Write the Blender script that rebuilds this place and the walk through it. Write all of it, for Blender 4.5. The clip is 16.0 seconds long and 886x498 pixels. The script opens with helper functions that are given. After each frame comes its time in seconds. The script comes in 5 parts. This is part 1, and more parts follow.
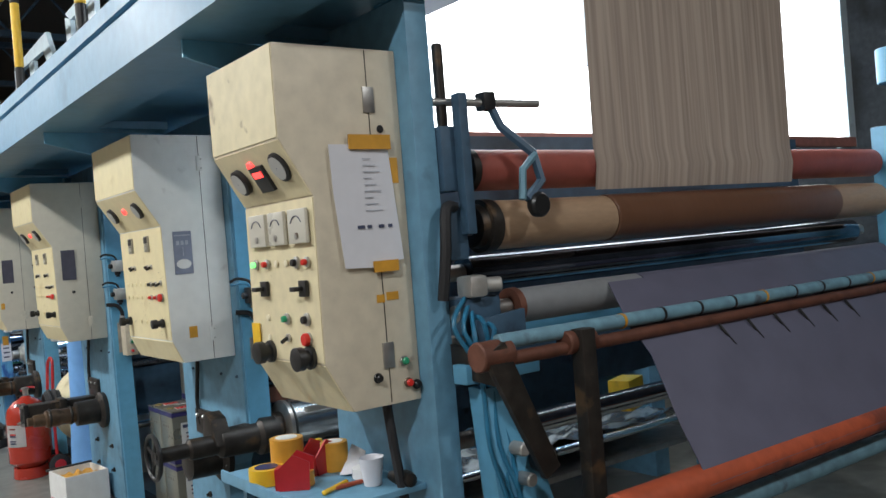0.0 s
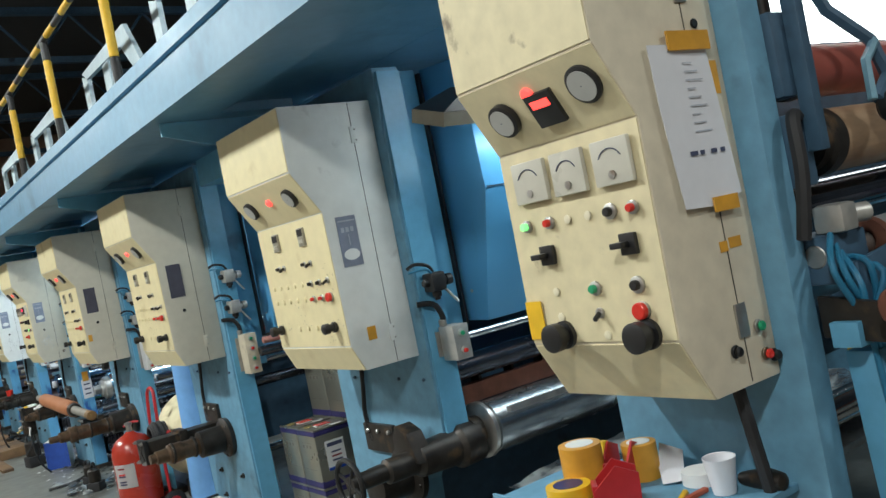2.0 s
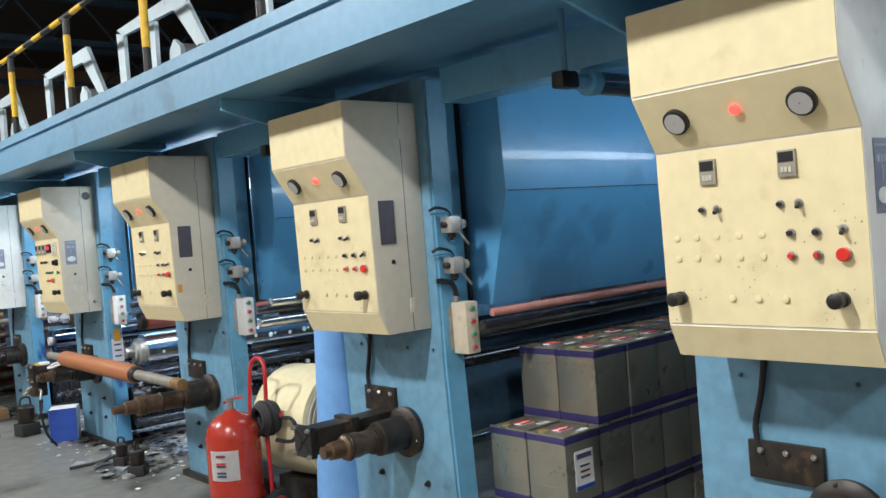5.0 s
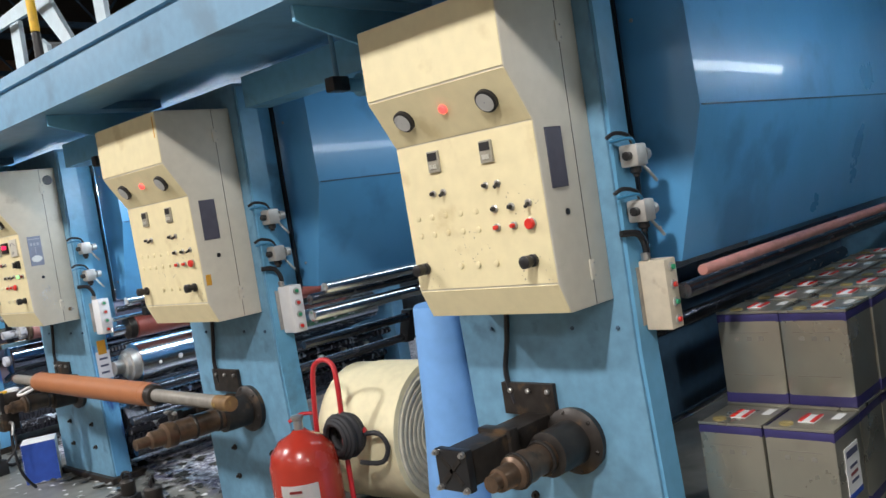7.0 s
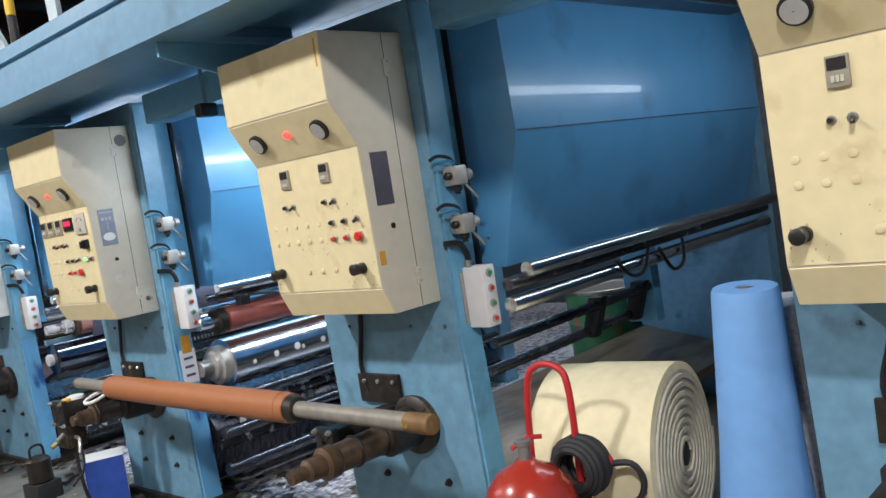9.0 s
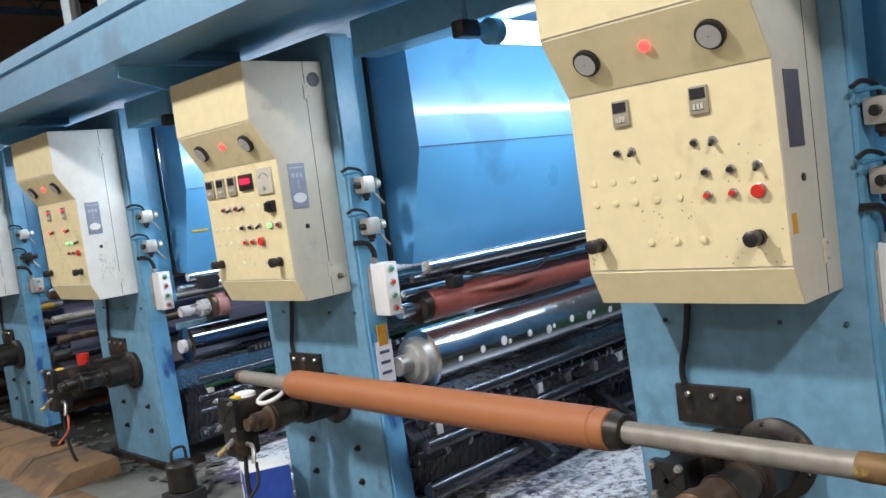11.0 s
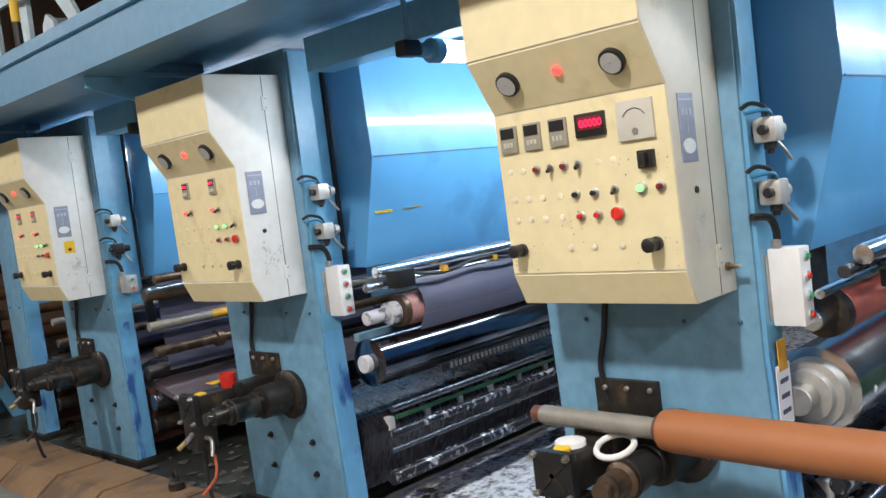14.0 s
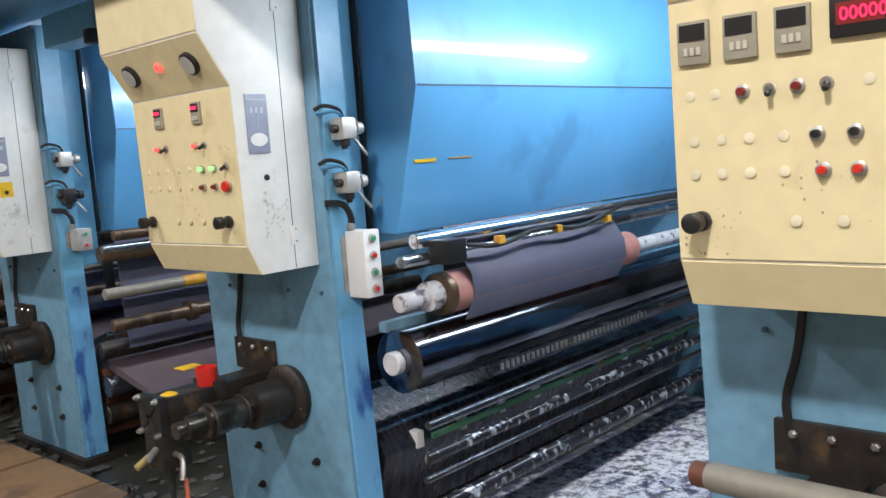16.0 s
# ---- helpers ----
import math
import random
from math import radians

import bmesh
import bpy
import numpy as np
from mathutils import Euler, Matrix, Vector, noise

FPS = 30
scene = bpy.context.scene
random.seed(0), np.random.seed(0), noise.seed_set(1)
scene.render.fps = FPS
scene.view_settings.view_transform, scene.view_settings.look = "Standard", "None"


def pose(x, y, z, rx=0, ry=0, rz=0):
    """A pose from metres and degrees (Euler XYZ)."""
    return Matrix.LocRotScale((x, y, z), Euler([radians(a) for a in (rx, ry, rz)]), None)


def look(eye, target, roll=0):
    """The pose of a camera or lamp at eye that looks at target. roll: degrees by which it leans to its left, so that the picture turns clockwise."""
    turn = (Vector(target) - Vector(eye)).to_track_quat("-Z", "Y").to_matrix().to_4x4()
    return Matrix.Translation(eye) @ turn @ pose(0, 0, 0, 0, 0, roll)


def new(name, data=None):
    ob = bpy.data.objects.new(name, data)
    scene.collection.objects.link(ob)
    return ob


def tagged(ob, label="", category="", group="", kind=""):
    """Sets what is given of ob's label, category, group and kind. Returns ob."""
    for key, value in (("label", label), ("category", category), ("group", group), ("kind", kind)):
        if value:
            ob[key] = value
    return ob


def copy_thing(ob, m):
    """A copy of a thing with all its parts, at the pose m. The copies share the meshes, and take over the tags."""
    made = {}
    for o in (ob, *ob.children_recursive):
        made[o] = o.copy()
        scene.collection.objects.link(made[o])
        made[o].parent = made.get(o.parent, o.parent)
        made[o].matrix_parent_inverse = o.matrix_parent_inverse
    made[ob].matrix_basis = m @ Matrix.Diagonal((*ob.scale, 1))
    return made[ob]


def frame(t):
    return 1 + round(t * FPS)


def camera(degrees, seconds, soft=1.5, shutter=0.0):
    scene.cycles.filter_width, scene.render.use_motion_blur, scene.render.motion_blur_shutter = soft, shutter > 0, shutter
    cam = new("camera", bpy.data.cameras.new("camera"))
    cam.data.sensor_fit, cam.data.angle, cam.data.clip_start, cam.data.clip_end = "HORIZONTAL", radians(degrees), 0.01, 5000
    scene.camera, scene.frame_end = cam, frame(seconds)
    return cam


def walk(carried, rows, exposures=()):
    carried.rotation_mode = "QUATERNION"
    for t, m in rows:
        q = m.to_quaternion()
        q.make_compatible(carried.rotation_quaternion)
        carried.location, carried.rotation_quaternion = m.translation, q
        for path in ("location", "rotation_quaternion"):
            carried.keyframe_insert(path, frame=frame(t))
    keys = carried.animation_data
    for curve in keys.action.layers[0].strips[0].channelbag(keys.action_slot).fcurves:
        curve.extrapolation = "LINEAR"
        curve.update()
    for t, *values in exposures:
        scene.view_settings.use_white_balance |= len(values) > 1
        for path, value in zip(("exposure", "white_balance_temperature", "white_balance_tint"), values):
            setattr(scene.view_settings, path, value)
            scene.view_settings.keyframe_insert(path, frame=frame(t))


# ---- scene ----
cam = camera(54.0, 16.0)
METRES, EYE, TILT, LEAN, TURN = 11.1, 1.68, -0.56, -0.42, -36.4
ROWS = [
    (0.0, 0.0, 0.0, 0.0, 0.01, 0.14, 5.03),
    (0.5, -0.0153, 0.0037, 0.0002, 0.42, 0.02, 9.02),
    (1.0, -0.0255, 0.0247, -0.0017, 0.68, -0.05, 11.15),
    (1.5, -0.0419, 0.0466, -0.0009, 1.2, 0.23, 11.74),
    (2.0, -0.0724, 0.0591, 0.0001, 1.21, -0.12, 11.65),
    (2.5, -0.0994, 0.0722, -0.0011, 1.4, -0.1, 10.57),
    (3.0, -0.126, 0.0944, -0.0005, 0.74, -0.19, 2.85),
    (3.5, -0.1613, 0.1096, 0.0, -1.17, -0.25, 2.7),
    (4.0, -0.1927, 0.1215, 0.0021, -1.21, 0.24, 2.65),
    (6.5, -0.3018, 0.2542, 0.0036, -10.28, -3.03, 9.07),
    (7.0, -0.3129, 0.2842, 0.002, -9.85, -2.71, 9.3),
    (7.5, -0.33, 0.3151, 0.0038, -10.17, -3.44, 9.73),
    (8.0, -0.3531, 0.3409, 0.0042, -10.87, -3.95, 9.7),
    (8.5, -0.3671, 0.3695, 0.0029, -10.76, -3.31, 9.07),
    (9.0, -0.3876, 0.3966, 0.005, -10.87, -3.59, 9.42),
    (9.5, -0.4135, 0.4165, 0.0064, -10.7, -3.72, 9.08),
    (12.0, -0.5002, 0.5574, 0.0043, -6.14, -3.12, 7.48),
    (12.5, -0.5217, 0.5794, 0.0078, -5.47, -2.88, 7.39),
    (13.0, -0.5402, 0.6054, 0.0071, -5.31, -2.98, 7.08),
    (13.5, -0.5591, 0.6248, 0.0054, -6.01, -2.97, 7.21),
    (14.0, -0.5776, 0.6443, 0.0068, -9.5, -3.44, 7.5),
    (14.5, -0.5774, 0.6746, 0.0051, -9.67, -3.67, 7.4),
    (15.0, -0.5833, 0.6985, 0.0046, -10.09, -4.58, 6.9),
    (15.5, -0.5932, 0.7255, 0.0054, -11.26, -5.63, 5.71),
    (16.0, -0.5928, 0.7489, 0.003, -11.42, -5.8, 4.65),
]
walk(cam, [(t, pose(0, 0, EYE, TILT, LEAN, TURN) @ pose(METRES * x, METRES * y, METRES * z, 90 + pitch, roll, yaw)) for t, x, y, z, yaw, pitch, roll in ROWS],
     exposures=[(0.0, -0.15, 6150, 8), (2.0, -0.1, 6200, 2), (3.5, 0.06, 6100, 0), (4.2, 0.12, 6200, 4), (6.5, 0.1, 6400, 13), (8.0, -0.03, 6400, 12), (9.5, -0.05, 6400, 13), (12.0, 0.0, 6500, 12), (16.0, -0.03, 6700, 14)])

# ---- world and lamps ----
world = bpy.data.worlds.new("world")
scene.world = world
world.use_nodes = True
world.node_tree.nodes["Background"].inputs[0].default_value = (0.55, 0.62, 0.75, 1)
world.node_tree.nodes["Background"].inputs[1].default_value = 0.25


def area(name, at, target, size_x, size_y, watts, colour):
    data = bpy.data.lights.new(name, "AREA")
    data.shape, data.size, data.size_y, data.energy, data.color = "RECTANGLE", size_x, size_y, watts, colour
    ob = new(name, data)
    ob.matrix_world = look(at, target)
    return ob


UNITS = [4.10, 6.34, 8.55, 10.84, 13.12, 15.40, 17.05]     # near side of each printing unit along the line
AISLE = [(-2.0, -0.2, 235), (-2.0, 5.3, 300), (-2.0, 10.7, 320), (-2.0, 16.1, 200), (-2.0, 21.5, 120),
         (-5.6, 2.5, 60), (-5.6, 8.0, 60), (-5.6, 13.4, 60), (6.4, 10.7, 40), (3.2, -2.2, 120)]     # x, y, watts
for lx, ly, watts in AISLE:
    area("hall_light_source", (lx, ly, 4.78), (lx, ly + 0.001, 0), 0.42, 0.26, watts, (1.0, 0.98, 0.95))
for k, y in enumerate(UNITS):
    area("bay_light_source", (3.15, y - (1.05 if k else 0.43), 2.17 if k else 2.05), (3.15, y - (0.26 if k else 0.12), 1.55 if k else 1.4), 2.4, 0.07, (9, 8, 7, 23, 31, 24, 12)[k], (0.80, 0.93, 1.0))


# ---- materials ----
def material(name, colour, rough=0.5, metal=0.0, vary=0.12, grain=18.0, bump=0.1, dirt=None, dirt_scale=4.0, dirt_at=0.62, stretch=(1, 1, 1), spec=0.5, coat=0.0):
    m = bpy.data.materials.new(name)
    m.use_nodes = True
    nt = m.node_tree
    n, l = nt.nodes, nt.links
    b = n["Principled BSDF"]
    tex = n.new("ShaderNodeTexCoord")
    mp = n.new("ShaderNodeMapping")
    mp.inputs["Scale"].default_value = stretch
    geo = n.new("ShaderNodeNewGeometry")
    l.new(geo.outputs["Position"], mp.inputs["Vector"])
    fine = n.new("ShaderNodeTexNoise")
    fine.inputs["Scale"].default_value, fine.inputs["Detail"].default_value = grain, 6
    l.new(mp.outputs[0], fine.inputs["Vector"])
    broad = n.new("ShaderNodeTexNoise")
    broad.inputs["Scale"].default_value, broad.inputs["Detail"].default_value = dirt_scale, 5
    l.new(mp.outputs[0], broad.inputs["Vector"])
    ramp = n.new("ShaderNodeMapRange")
    ramp.inputs["From Min"].default_value, ramp.inputs["From Max"].default_value = 0.3, 0.7
    ramp.inputs["To Min"].default_value, ramp.inputs["To Max"].default_value = 1 - vary, 1 + vary
    l.new(fine.outputs["Fac"], ramp.inputs["Value"])
    mul = n.new("ShaderNodeMix")
    mul.data_type, mul.blend_type = "RGBA", "MULTIPLY"
    mul.inputs[0].default_value = 1.0
    mul.inputs[6].default_value = (*colour, 1)
    l.new(ramp.outputs[0], mul.inputs[7])
    out = mul.outputs[2]
    if dirt:
        cut = n.new("ShaderNodeMapRange")
        cut.inputs["From Min"].default_value, cut.inputs["From Max"].default_value = dirt_at, dirt_at + 0.1
        l.new(broad.outputs["Fac"], cut.inputs["Value"])
        mix = n.new("ShaderNodeMix")
        mix.data_type = "RGBA"
        l.new(cut.outputs[0], mix.inputs[0])
        l.new(out, mix.inputs[6])
        mix.inputs[7].default_value = (*dirt, 1)
        out = mix.outputs[2]
    l.new(out, b.inputs["Base Color"])
    rr = n.new("ShaderNodeMapRange")
    rr.inputs["To Min"].default_value, rr.inputs["To Max"].default_value = max(0.02, rough - 0.12), min(1, rough + 0.12)
    l.new(broad.outputs["Fac"], rr.inputs["Value"])
    l.new(rr.outputs[0], b.inputs["Roughness"])
    b.inputs["Metallic"].default_value = metal
    b.inputs["Specular IOR Level"].default_value = spec
    b.inputs["Coat Weight"].default_value = coat
    if bump:
        bp = n.new("ShaderNodeBump")
        bp.inputs["Strength"].default_value, bp.inputs["Distance"].default_value = bump, 0.004
        l.new(fine.outputs["Fac"], bp.inputs["Height"])
        l.new(bp.outputs[0], b.inputs["Normal"])
    return m


def glowing(name, colour, strength):
    m = bpy.data.materials.new(name)
    m.use_nodes = True
    b = m.node_tree.nodes["Principled BSDF"]
    b.inputs["Base Color"].default_value = (*colour, 1)
    b.inputs["Emission Color"].default_value = (*colour, 1)
    b.inputs["Emission Strength"].default_value = strength
    return m


BLUE = material("machine_blue_paint", (0.13, 0.36, 0.55), 0.38, vary=0.07, dirt=(0.08, 0.19, 0.27), dirt_scale=3.2, dirt_at=0.63, bump=0.12)
TEAL = material("worn_blue_paint", (0.142, 0.305, 0.435), 0.5, vary=0.12, dirt=(0.08, 0.17, 0.24), dirt_scale=5, dirt_at=0.64, bump=0.2)
HOOD = material("glossy_hood_blue", (0.11, 0.36, 0.64), 0.33, vary=0.05, grain=3.5, dirt=(0.085, 0.28, 0.51), dirt_scale=2.2, dirt_at=0.58, bump=0.9, coat=0.3)
BEAM = material("beam_blue_paint", (0.115, 0.265, 0.40), 0.42, vary=0.07, dirt=(0.095, 0.20, 0.29), dirt_scale=2.5, dirt_at=0.6)
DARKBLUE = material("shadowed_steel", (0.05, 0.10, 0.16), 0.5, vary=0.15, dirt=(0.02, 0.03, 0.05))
CREAM = material("cream_enamel", (0.72, 0.63, 0.38), 0.42, vary=0.04, dirt=(0.62, 0.52, 0.29), dirt_scale=6, dirt_at=0.62, bump=0.06)
CREAMSIDE = material("cream_enamel_cool_side", (0.60, 0.56, 0.46), 0.42, vary=0.04, dirt=(0.47, 0.43, 0.35), dirt_scale=7, dirt_at=0.64, bump=0.06)
LITSIDE = material("cream_enamel_lit_side", (0.74, 0.75, 0.72), 0.4, vary=0.04, dirt=(0.45, 0.44, 0.42), dirt_scale=6, dirt_at=0.67, bump=0.06)
OLDCREAM = material("grimy_cream_enamel", (0.66, 0.58, 0.37), 0.5, vary=0.08, dirt=(0.25, 0.2, 0.13), dirt_scale=11, dirt_at=0.66, bump=0.1)
SIDEGRIME = material("grey_finger_marks", (0.57, 0.57, 0.55), 0.6, vary=0.2)
SMUDGE = material("grey_smudge", (0.36, 0.31, 0.21), 0.7, vary=0.3)
OLDSIDE = material("grimy_side_enamel", (0.64, 0.57, 0.44), 0.5, vary=0.08, dirt=(0.26, 0.22, 0.16), dirt_scale=10, dirt_at=0.67, bump=0.1)
BLACK = material("black_plastic", (0.012, 0.012, 0.013), 0.4, vary=0.2)
RUBBER = material("black_rubber", (0.018, 0.018, 0.02), 0.65, vary=0.2)
GREASE = material("greasy_iron", (0.035, 0.030, 0.026), 0.45, 0.5, vary=0.35, dirt=(0.12, 0.075, 0.04), dirt_scale=9, dirt_at=0.6, bump=0.4)
BROWNIRON = material("brown_worn_steel", (0.13, 0.085, 0.055), 0.4, 0.6, vary=0.3, dirt=(0.05, 0.035, 0.025), dirt_scale=8, dirt_at=0.55, bump=0.3)
OILED = material("oiled_dark_steel", (0.085, 0.075, 0.065), 0.3, 0.75, vary=0.3, dirt=(0.03, 0.026, 0.022), dirt_scale=10, dirt_at=0.52, bump=0.3)
STEEL = material("bare_steel", (0.42, 0.41, 0.39), 0.38, 0.85, vary=0.2, dirt=(0.2, 0.14, 0.09), dirt_scale=9, dirt_at=0.62, bump=0.15)
CHROME = material("chrome", (0.80, 0.82, 0.84), 0.2, 1.0, vary=0.05, dirt=(0.55, 0.56, 0.6), dirt_scale=9, dirt_at=0.62, bump=0.02)
DULLCHROME = material("inky_chrome", (0.35, 0.38, 0.40), 0.26, 0.9, vary=0.2, dirt=(0.09, 0.1, 0.11), dirt_scale=4, dirt_at=0.58, bump=0.05)
BLACKCHROME = material("black_inked_cylinder", (0.20, 0.21, 0.25), 0.14, 1.0, vary=0.2, bump=0.03, coat=0.3, dirt=(0.05, 0.055, 0.07), dirt_scale=5, dirt_at=0.5, stretch=(0.3, 1, 1))
DARKBAR = material("dark_bar", (0.12, 0.125, 0.145), 0.24, 0.85, vary=0.25, dirt=(0.4, 0.42, 0.45), dirt_scale=26, dirt_at=0.69, stretch=(0.5, 1, 1))
SPLASHED = material("paint_splashed_bar", (0.045, 0.045, 0.055), 0.26, 0.6, vary=0.25, dirt=(0.62, 0.64, 0.68), dirt_scale=38, dirt_at=0.56, stretch=(0.7, 1, 0.35))
TROUGH = material("dark_trough_steel", (0.05, 0.05, 0.06), 0.28, 0.6, vary=0.3, dirt=(0.55, 0.57, 0.62), dirt_scale=30, dirt_at=0.70, stretch=(1.6, 1, 0.25))
EDGEBLUE = material("chipped_blue_edge", (0.13, 0.37, 0.62), 0.4, vary=0.1, dirt=(0.03, 0.10, 0.32), dirt_scale=13, dirt_at=0.53, stretch=(1, 1, 0.3), bump=0.25)
SPLASHWHITE = material("paint_caked_shaft", (0.62, 0.62, 0.64), 0.45, vary=0.15, dirt=(0.16, 0.15, 0.16), dirt_scale=22, dirt_at=0.55)
REDROLL = material("red_rubber_roller", (0.30, 0.075, 0.055), 0.5, vary=0.12, dirt=(0.2, 0.05, 0.045), dirt_scale=4, bump=0.05)
ORANGERED = material("orange_red_roller", (0.42, 0.085, 0.035), 0.5, vary=0.15, dirt=(0.2, 0.05, 0.03), dirt_scale=5, dirt_at=0.58)
PINKROLL = material("pink_worn_roller", (0.45, 0.20, 0.17), 0.55, vary=0.15, dirt=(0.25, 0.14, 0.12), dirt_scale=8)
ORANGE = material("orange_rubber", (0.34, 0.125, 0.045), 0.52, vary=0.05, grain=9, dirt=(0.27, 0.10, 0.04), dirt_scale=3, bump=0.03)
CREAMROLL = material("tan_paper_roll", (0.40, 0.27, 0.17), 0.45, vary=0.08, stretch=(1, 4, 4))
BROWNFILM = material("brown_printed_film", (0.15, 0.072, 0.04), 0.32, vary=0.06, stretch=(2, 0.6, 0.6), dirt=(0.17, 0.085, 0.05), dirt_scale=1.5, dirt_at=0.5)
GREYROLL = material("grey_film_roll", (0.23, 0.24, 0.25), 0.42, vary=0.08)
WEBGREY = material("grey_violet_film", (0.115, 0.115, 0.165), 0.5, vary=0.08, grain=6, bump=0.05)
WEBPURPLE = material("purple_brown_film", (0.10, 0.075, 0.085), 0.5, vary=0.1, grain=6)
TANSTEEL = material("tan_stained_steel", (0.20, 0.145, 0.10), 0.34, 0.5, vary=0.2, dirt=(0.07, 0.045, 0.035), dirt_scale=3, dirt_at=0.5, stretch=(0.4, 2, 2))
RUST = material("rusty_bar", (0.14, 0.055, 0.035), 0.55, 0.3, vary=0.25, dirt=(0.06, 0.03, 0.02), dirt_scale=9)
BLUEBAR = material("taped_blue_bar", (0.16, 0.30, 0.38), 0.5, vary=0.2, dirt=(0.08, 0.1, 0.12), dirt_scale=8)
WOODWEB = material("wood_grain_print", (0.40, 0.325, 0.27), 0.55, vary=0.22, grain=10, stretch=(6, 0.12, 0.12), dirt=(0.50, 0.42, 0.35), dirt_scale=4, dirt_at=0.5, bump=0.0)
RED = material("extinguisher_red", (0.36, 0.03, 0.016), 0.25, vary=0.06, coat=0.4, dirt=(0.3, 0.02, 0.01), dirt_scale=5)
REDTUBE = material("red_painted_tube", (0.45, 0.02, 0.025), 0.35, vary=0.1)
WHITEP = material("white_plastic", (0.75, 0.75, 0.74), 0.45, vary=0.04)
PAPER = material("white_paper", (0.70, 0.70, 0.74), 0.8, vary=0.03)
LABEL = material("printed_label", (0.72, 0.72, 0.70), 0.6, vary=0.05)
INK = material("label_ink", (0.06, 0.07, 0.13), 0.6)
NAVY = material("navy_band", (0.035, 0.03, 0.12), 0.4, vary=0.15)
TIN = material("tinplate", (0.36, 0.35, 0.29), 0.3, 0.7, vary=0.08, grain=7, dirt=(0.28, 0.27, 0.22), dirt_scale=4)
TINPRINT = material("faded_tin_print", (0.20, 0.19, 0.16), 0.5)
CREAMFOAM = material("cream_felt_roll", (0.72, 0.65, 0.42), 0.75, vary=0.06, dirt=(0.6, 0.52, 0.32), dirt_scale=3)
EDGEFELT = material("felt_edge_layers", (0.56, 0.52, 0.41), 0.85, vary=0.15)
SHAFTGREY = material("pale_grey_shaft", (0.25, 0.235, 0.205), 0.5, 0.25, vary=0.15, dirt=(0.3, 0.27, 0.22), dirt_scale=6)
BRASS = material("brass_cap", (0.42, 0.34, 0.14), 0.45, 0.5)
RUSTYELLOW = material("rusted_yellow_tip", (0.17, 0.10, 0.04), 0.6, 0.2, vary=0.3, dirt=(0.4, 0.28, 0.06), dirt_scale=20, dirt_at=0.6)
LAMPGREY = material("shaded_lamp_and_grey", (0.30, 0.28, 0.22), 0.5, vary=0.1)
GREYFELT = material("grey_felt_edge", (0.47, 0.44, 0.35), 0.85, vary=0.2)
BLUEFOAM = material("light_blue_foam", (0.16, 0.36, 0.70), 0.7, vary=0.05, dirt=(0.13, 0.30, 0.62), dirt_scale=5)
SILVER = material("silver_bubble_wrap", (0.55, 0.56, 0.58), 0.4, 0.5, vary=0.25, grain=60, bump=0.5)
YELLOW = material("safety_yellow", (0.75, 0.46, 0.02), 0.4, vary=0.1, dirt=(0.5, 0.3, 0.03), dirt_scale=8)
YTAPE = material("ochre_tape", (0.60, 0.30, 0.03), 0.5, vary=0.15)
GAUGEFACE = material("gauge_face", (0.44, 0.44, 0.42), 0.3, vary=0.05)
METERFACE = material("meter_face", (0.52, 0.50, 0.43), 0.3, vary=0.05)
PLATE = material("grey_name_plate", (0.25, 0.27, 0.34), 0.4, 0.3, vary=0.1)
PLATEINK = material("name_plate_print", (0.42, 0.44, 0.50), 0.5)
DARKPLATE = material("dark_name_plate", (0.09, 0.085, 0.11), 0.4, 0.2)
REDB = material("red_button_cap", (0.62, 0.03, 0.02), 0.3)
GREENB = material("green_button_cap", (0.03, 0.30, 0.14), 0.3)
DARKRED = material("dark_red_cap", (0.2, 0.02, 0.02), 0.3)
BLANK = material("white_blanking_plug", (0.72, 0.66, 0.48), 0.45)
ALU = material("cast_aluminium", (0.50, 0.49, 0.46), 0.45, 0.6, vary=0.15)
IVORYBOX = material("ivory_button_box", (0.60, 0.53, 0.40), 0.5, vary=0.1, dirt=(0.4, 0.32, 0.22), dirt_scale=8)
BLUEHOSE = material("blue_air_hose", (0.03, 0.17, 0.30), 0.4)
WHITEFRAME = material("pale_blue_plate", (0.50, 0.62, 0.68), 0.45, vary=0.07, dirt=(0.35, 0.42, 0.45), dirt_scale=5)
CARD = material("brown_cardboard", (0.18, 0.105, 0.05), 0.75, vary=0.1, dirt=(0.10, 0.06, 0.035), dirt_scale=3, dirt_at=0.5)
EASTWALL = material("dark_grey_wall", (0.07, 0.085, 0.10), 0.7, vary=0.2, dirt=(0.03, 0.035, 0.04), dirt_scale=1.5, dirt_at=0.5)
WALL = material("tan_hall_wall", (0.30, 0.20, 0.14), 0.8, vary=0.08)
CEIL = material("dark_roof_sheet", (0.07, 0.062, 0.055), 0.8, vary=0.15, stretch=(1, 6, 1))
FILM = material("crumpled_clear_film", (0.45, 0.47, 0.46), 0.15, 0.35, vary=0.3, grain=9, bump=1.0, dirt=(0.1, 0.11, 0.12), dirt_scale=7, dirt_at=0.45)
GREEND = material("green_drum_paint", (0.04, 0.17, 0.07), 0.4, vary=0.2, dirt=(0.25, 0.09, 0.04), dirt_scale=6, dirt_at=0.58)
CARTONBLUE = material("blue_carton_print", (0.02, 0.07, 0.36), 0.5)
DIRT = material("floor_rubbish", (0.045, 0.045, 0.04), 0.7, vary=0.4, bump=0.8)
REDGLOW = glowing("red_pilot_lamp", (1.0, 0.06, 0.05), 2.2)
PINKGLOW = glowing("red_digits", (1.0, 0.02, 0.10), 1.7)
GREENGLOW = glowing("green_pilot_lamp", (0.25, 0.9, 0.25), 1.2)
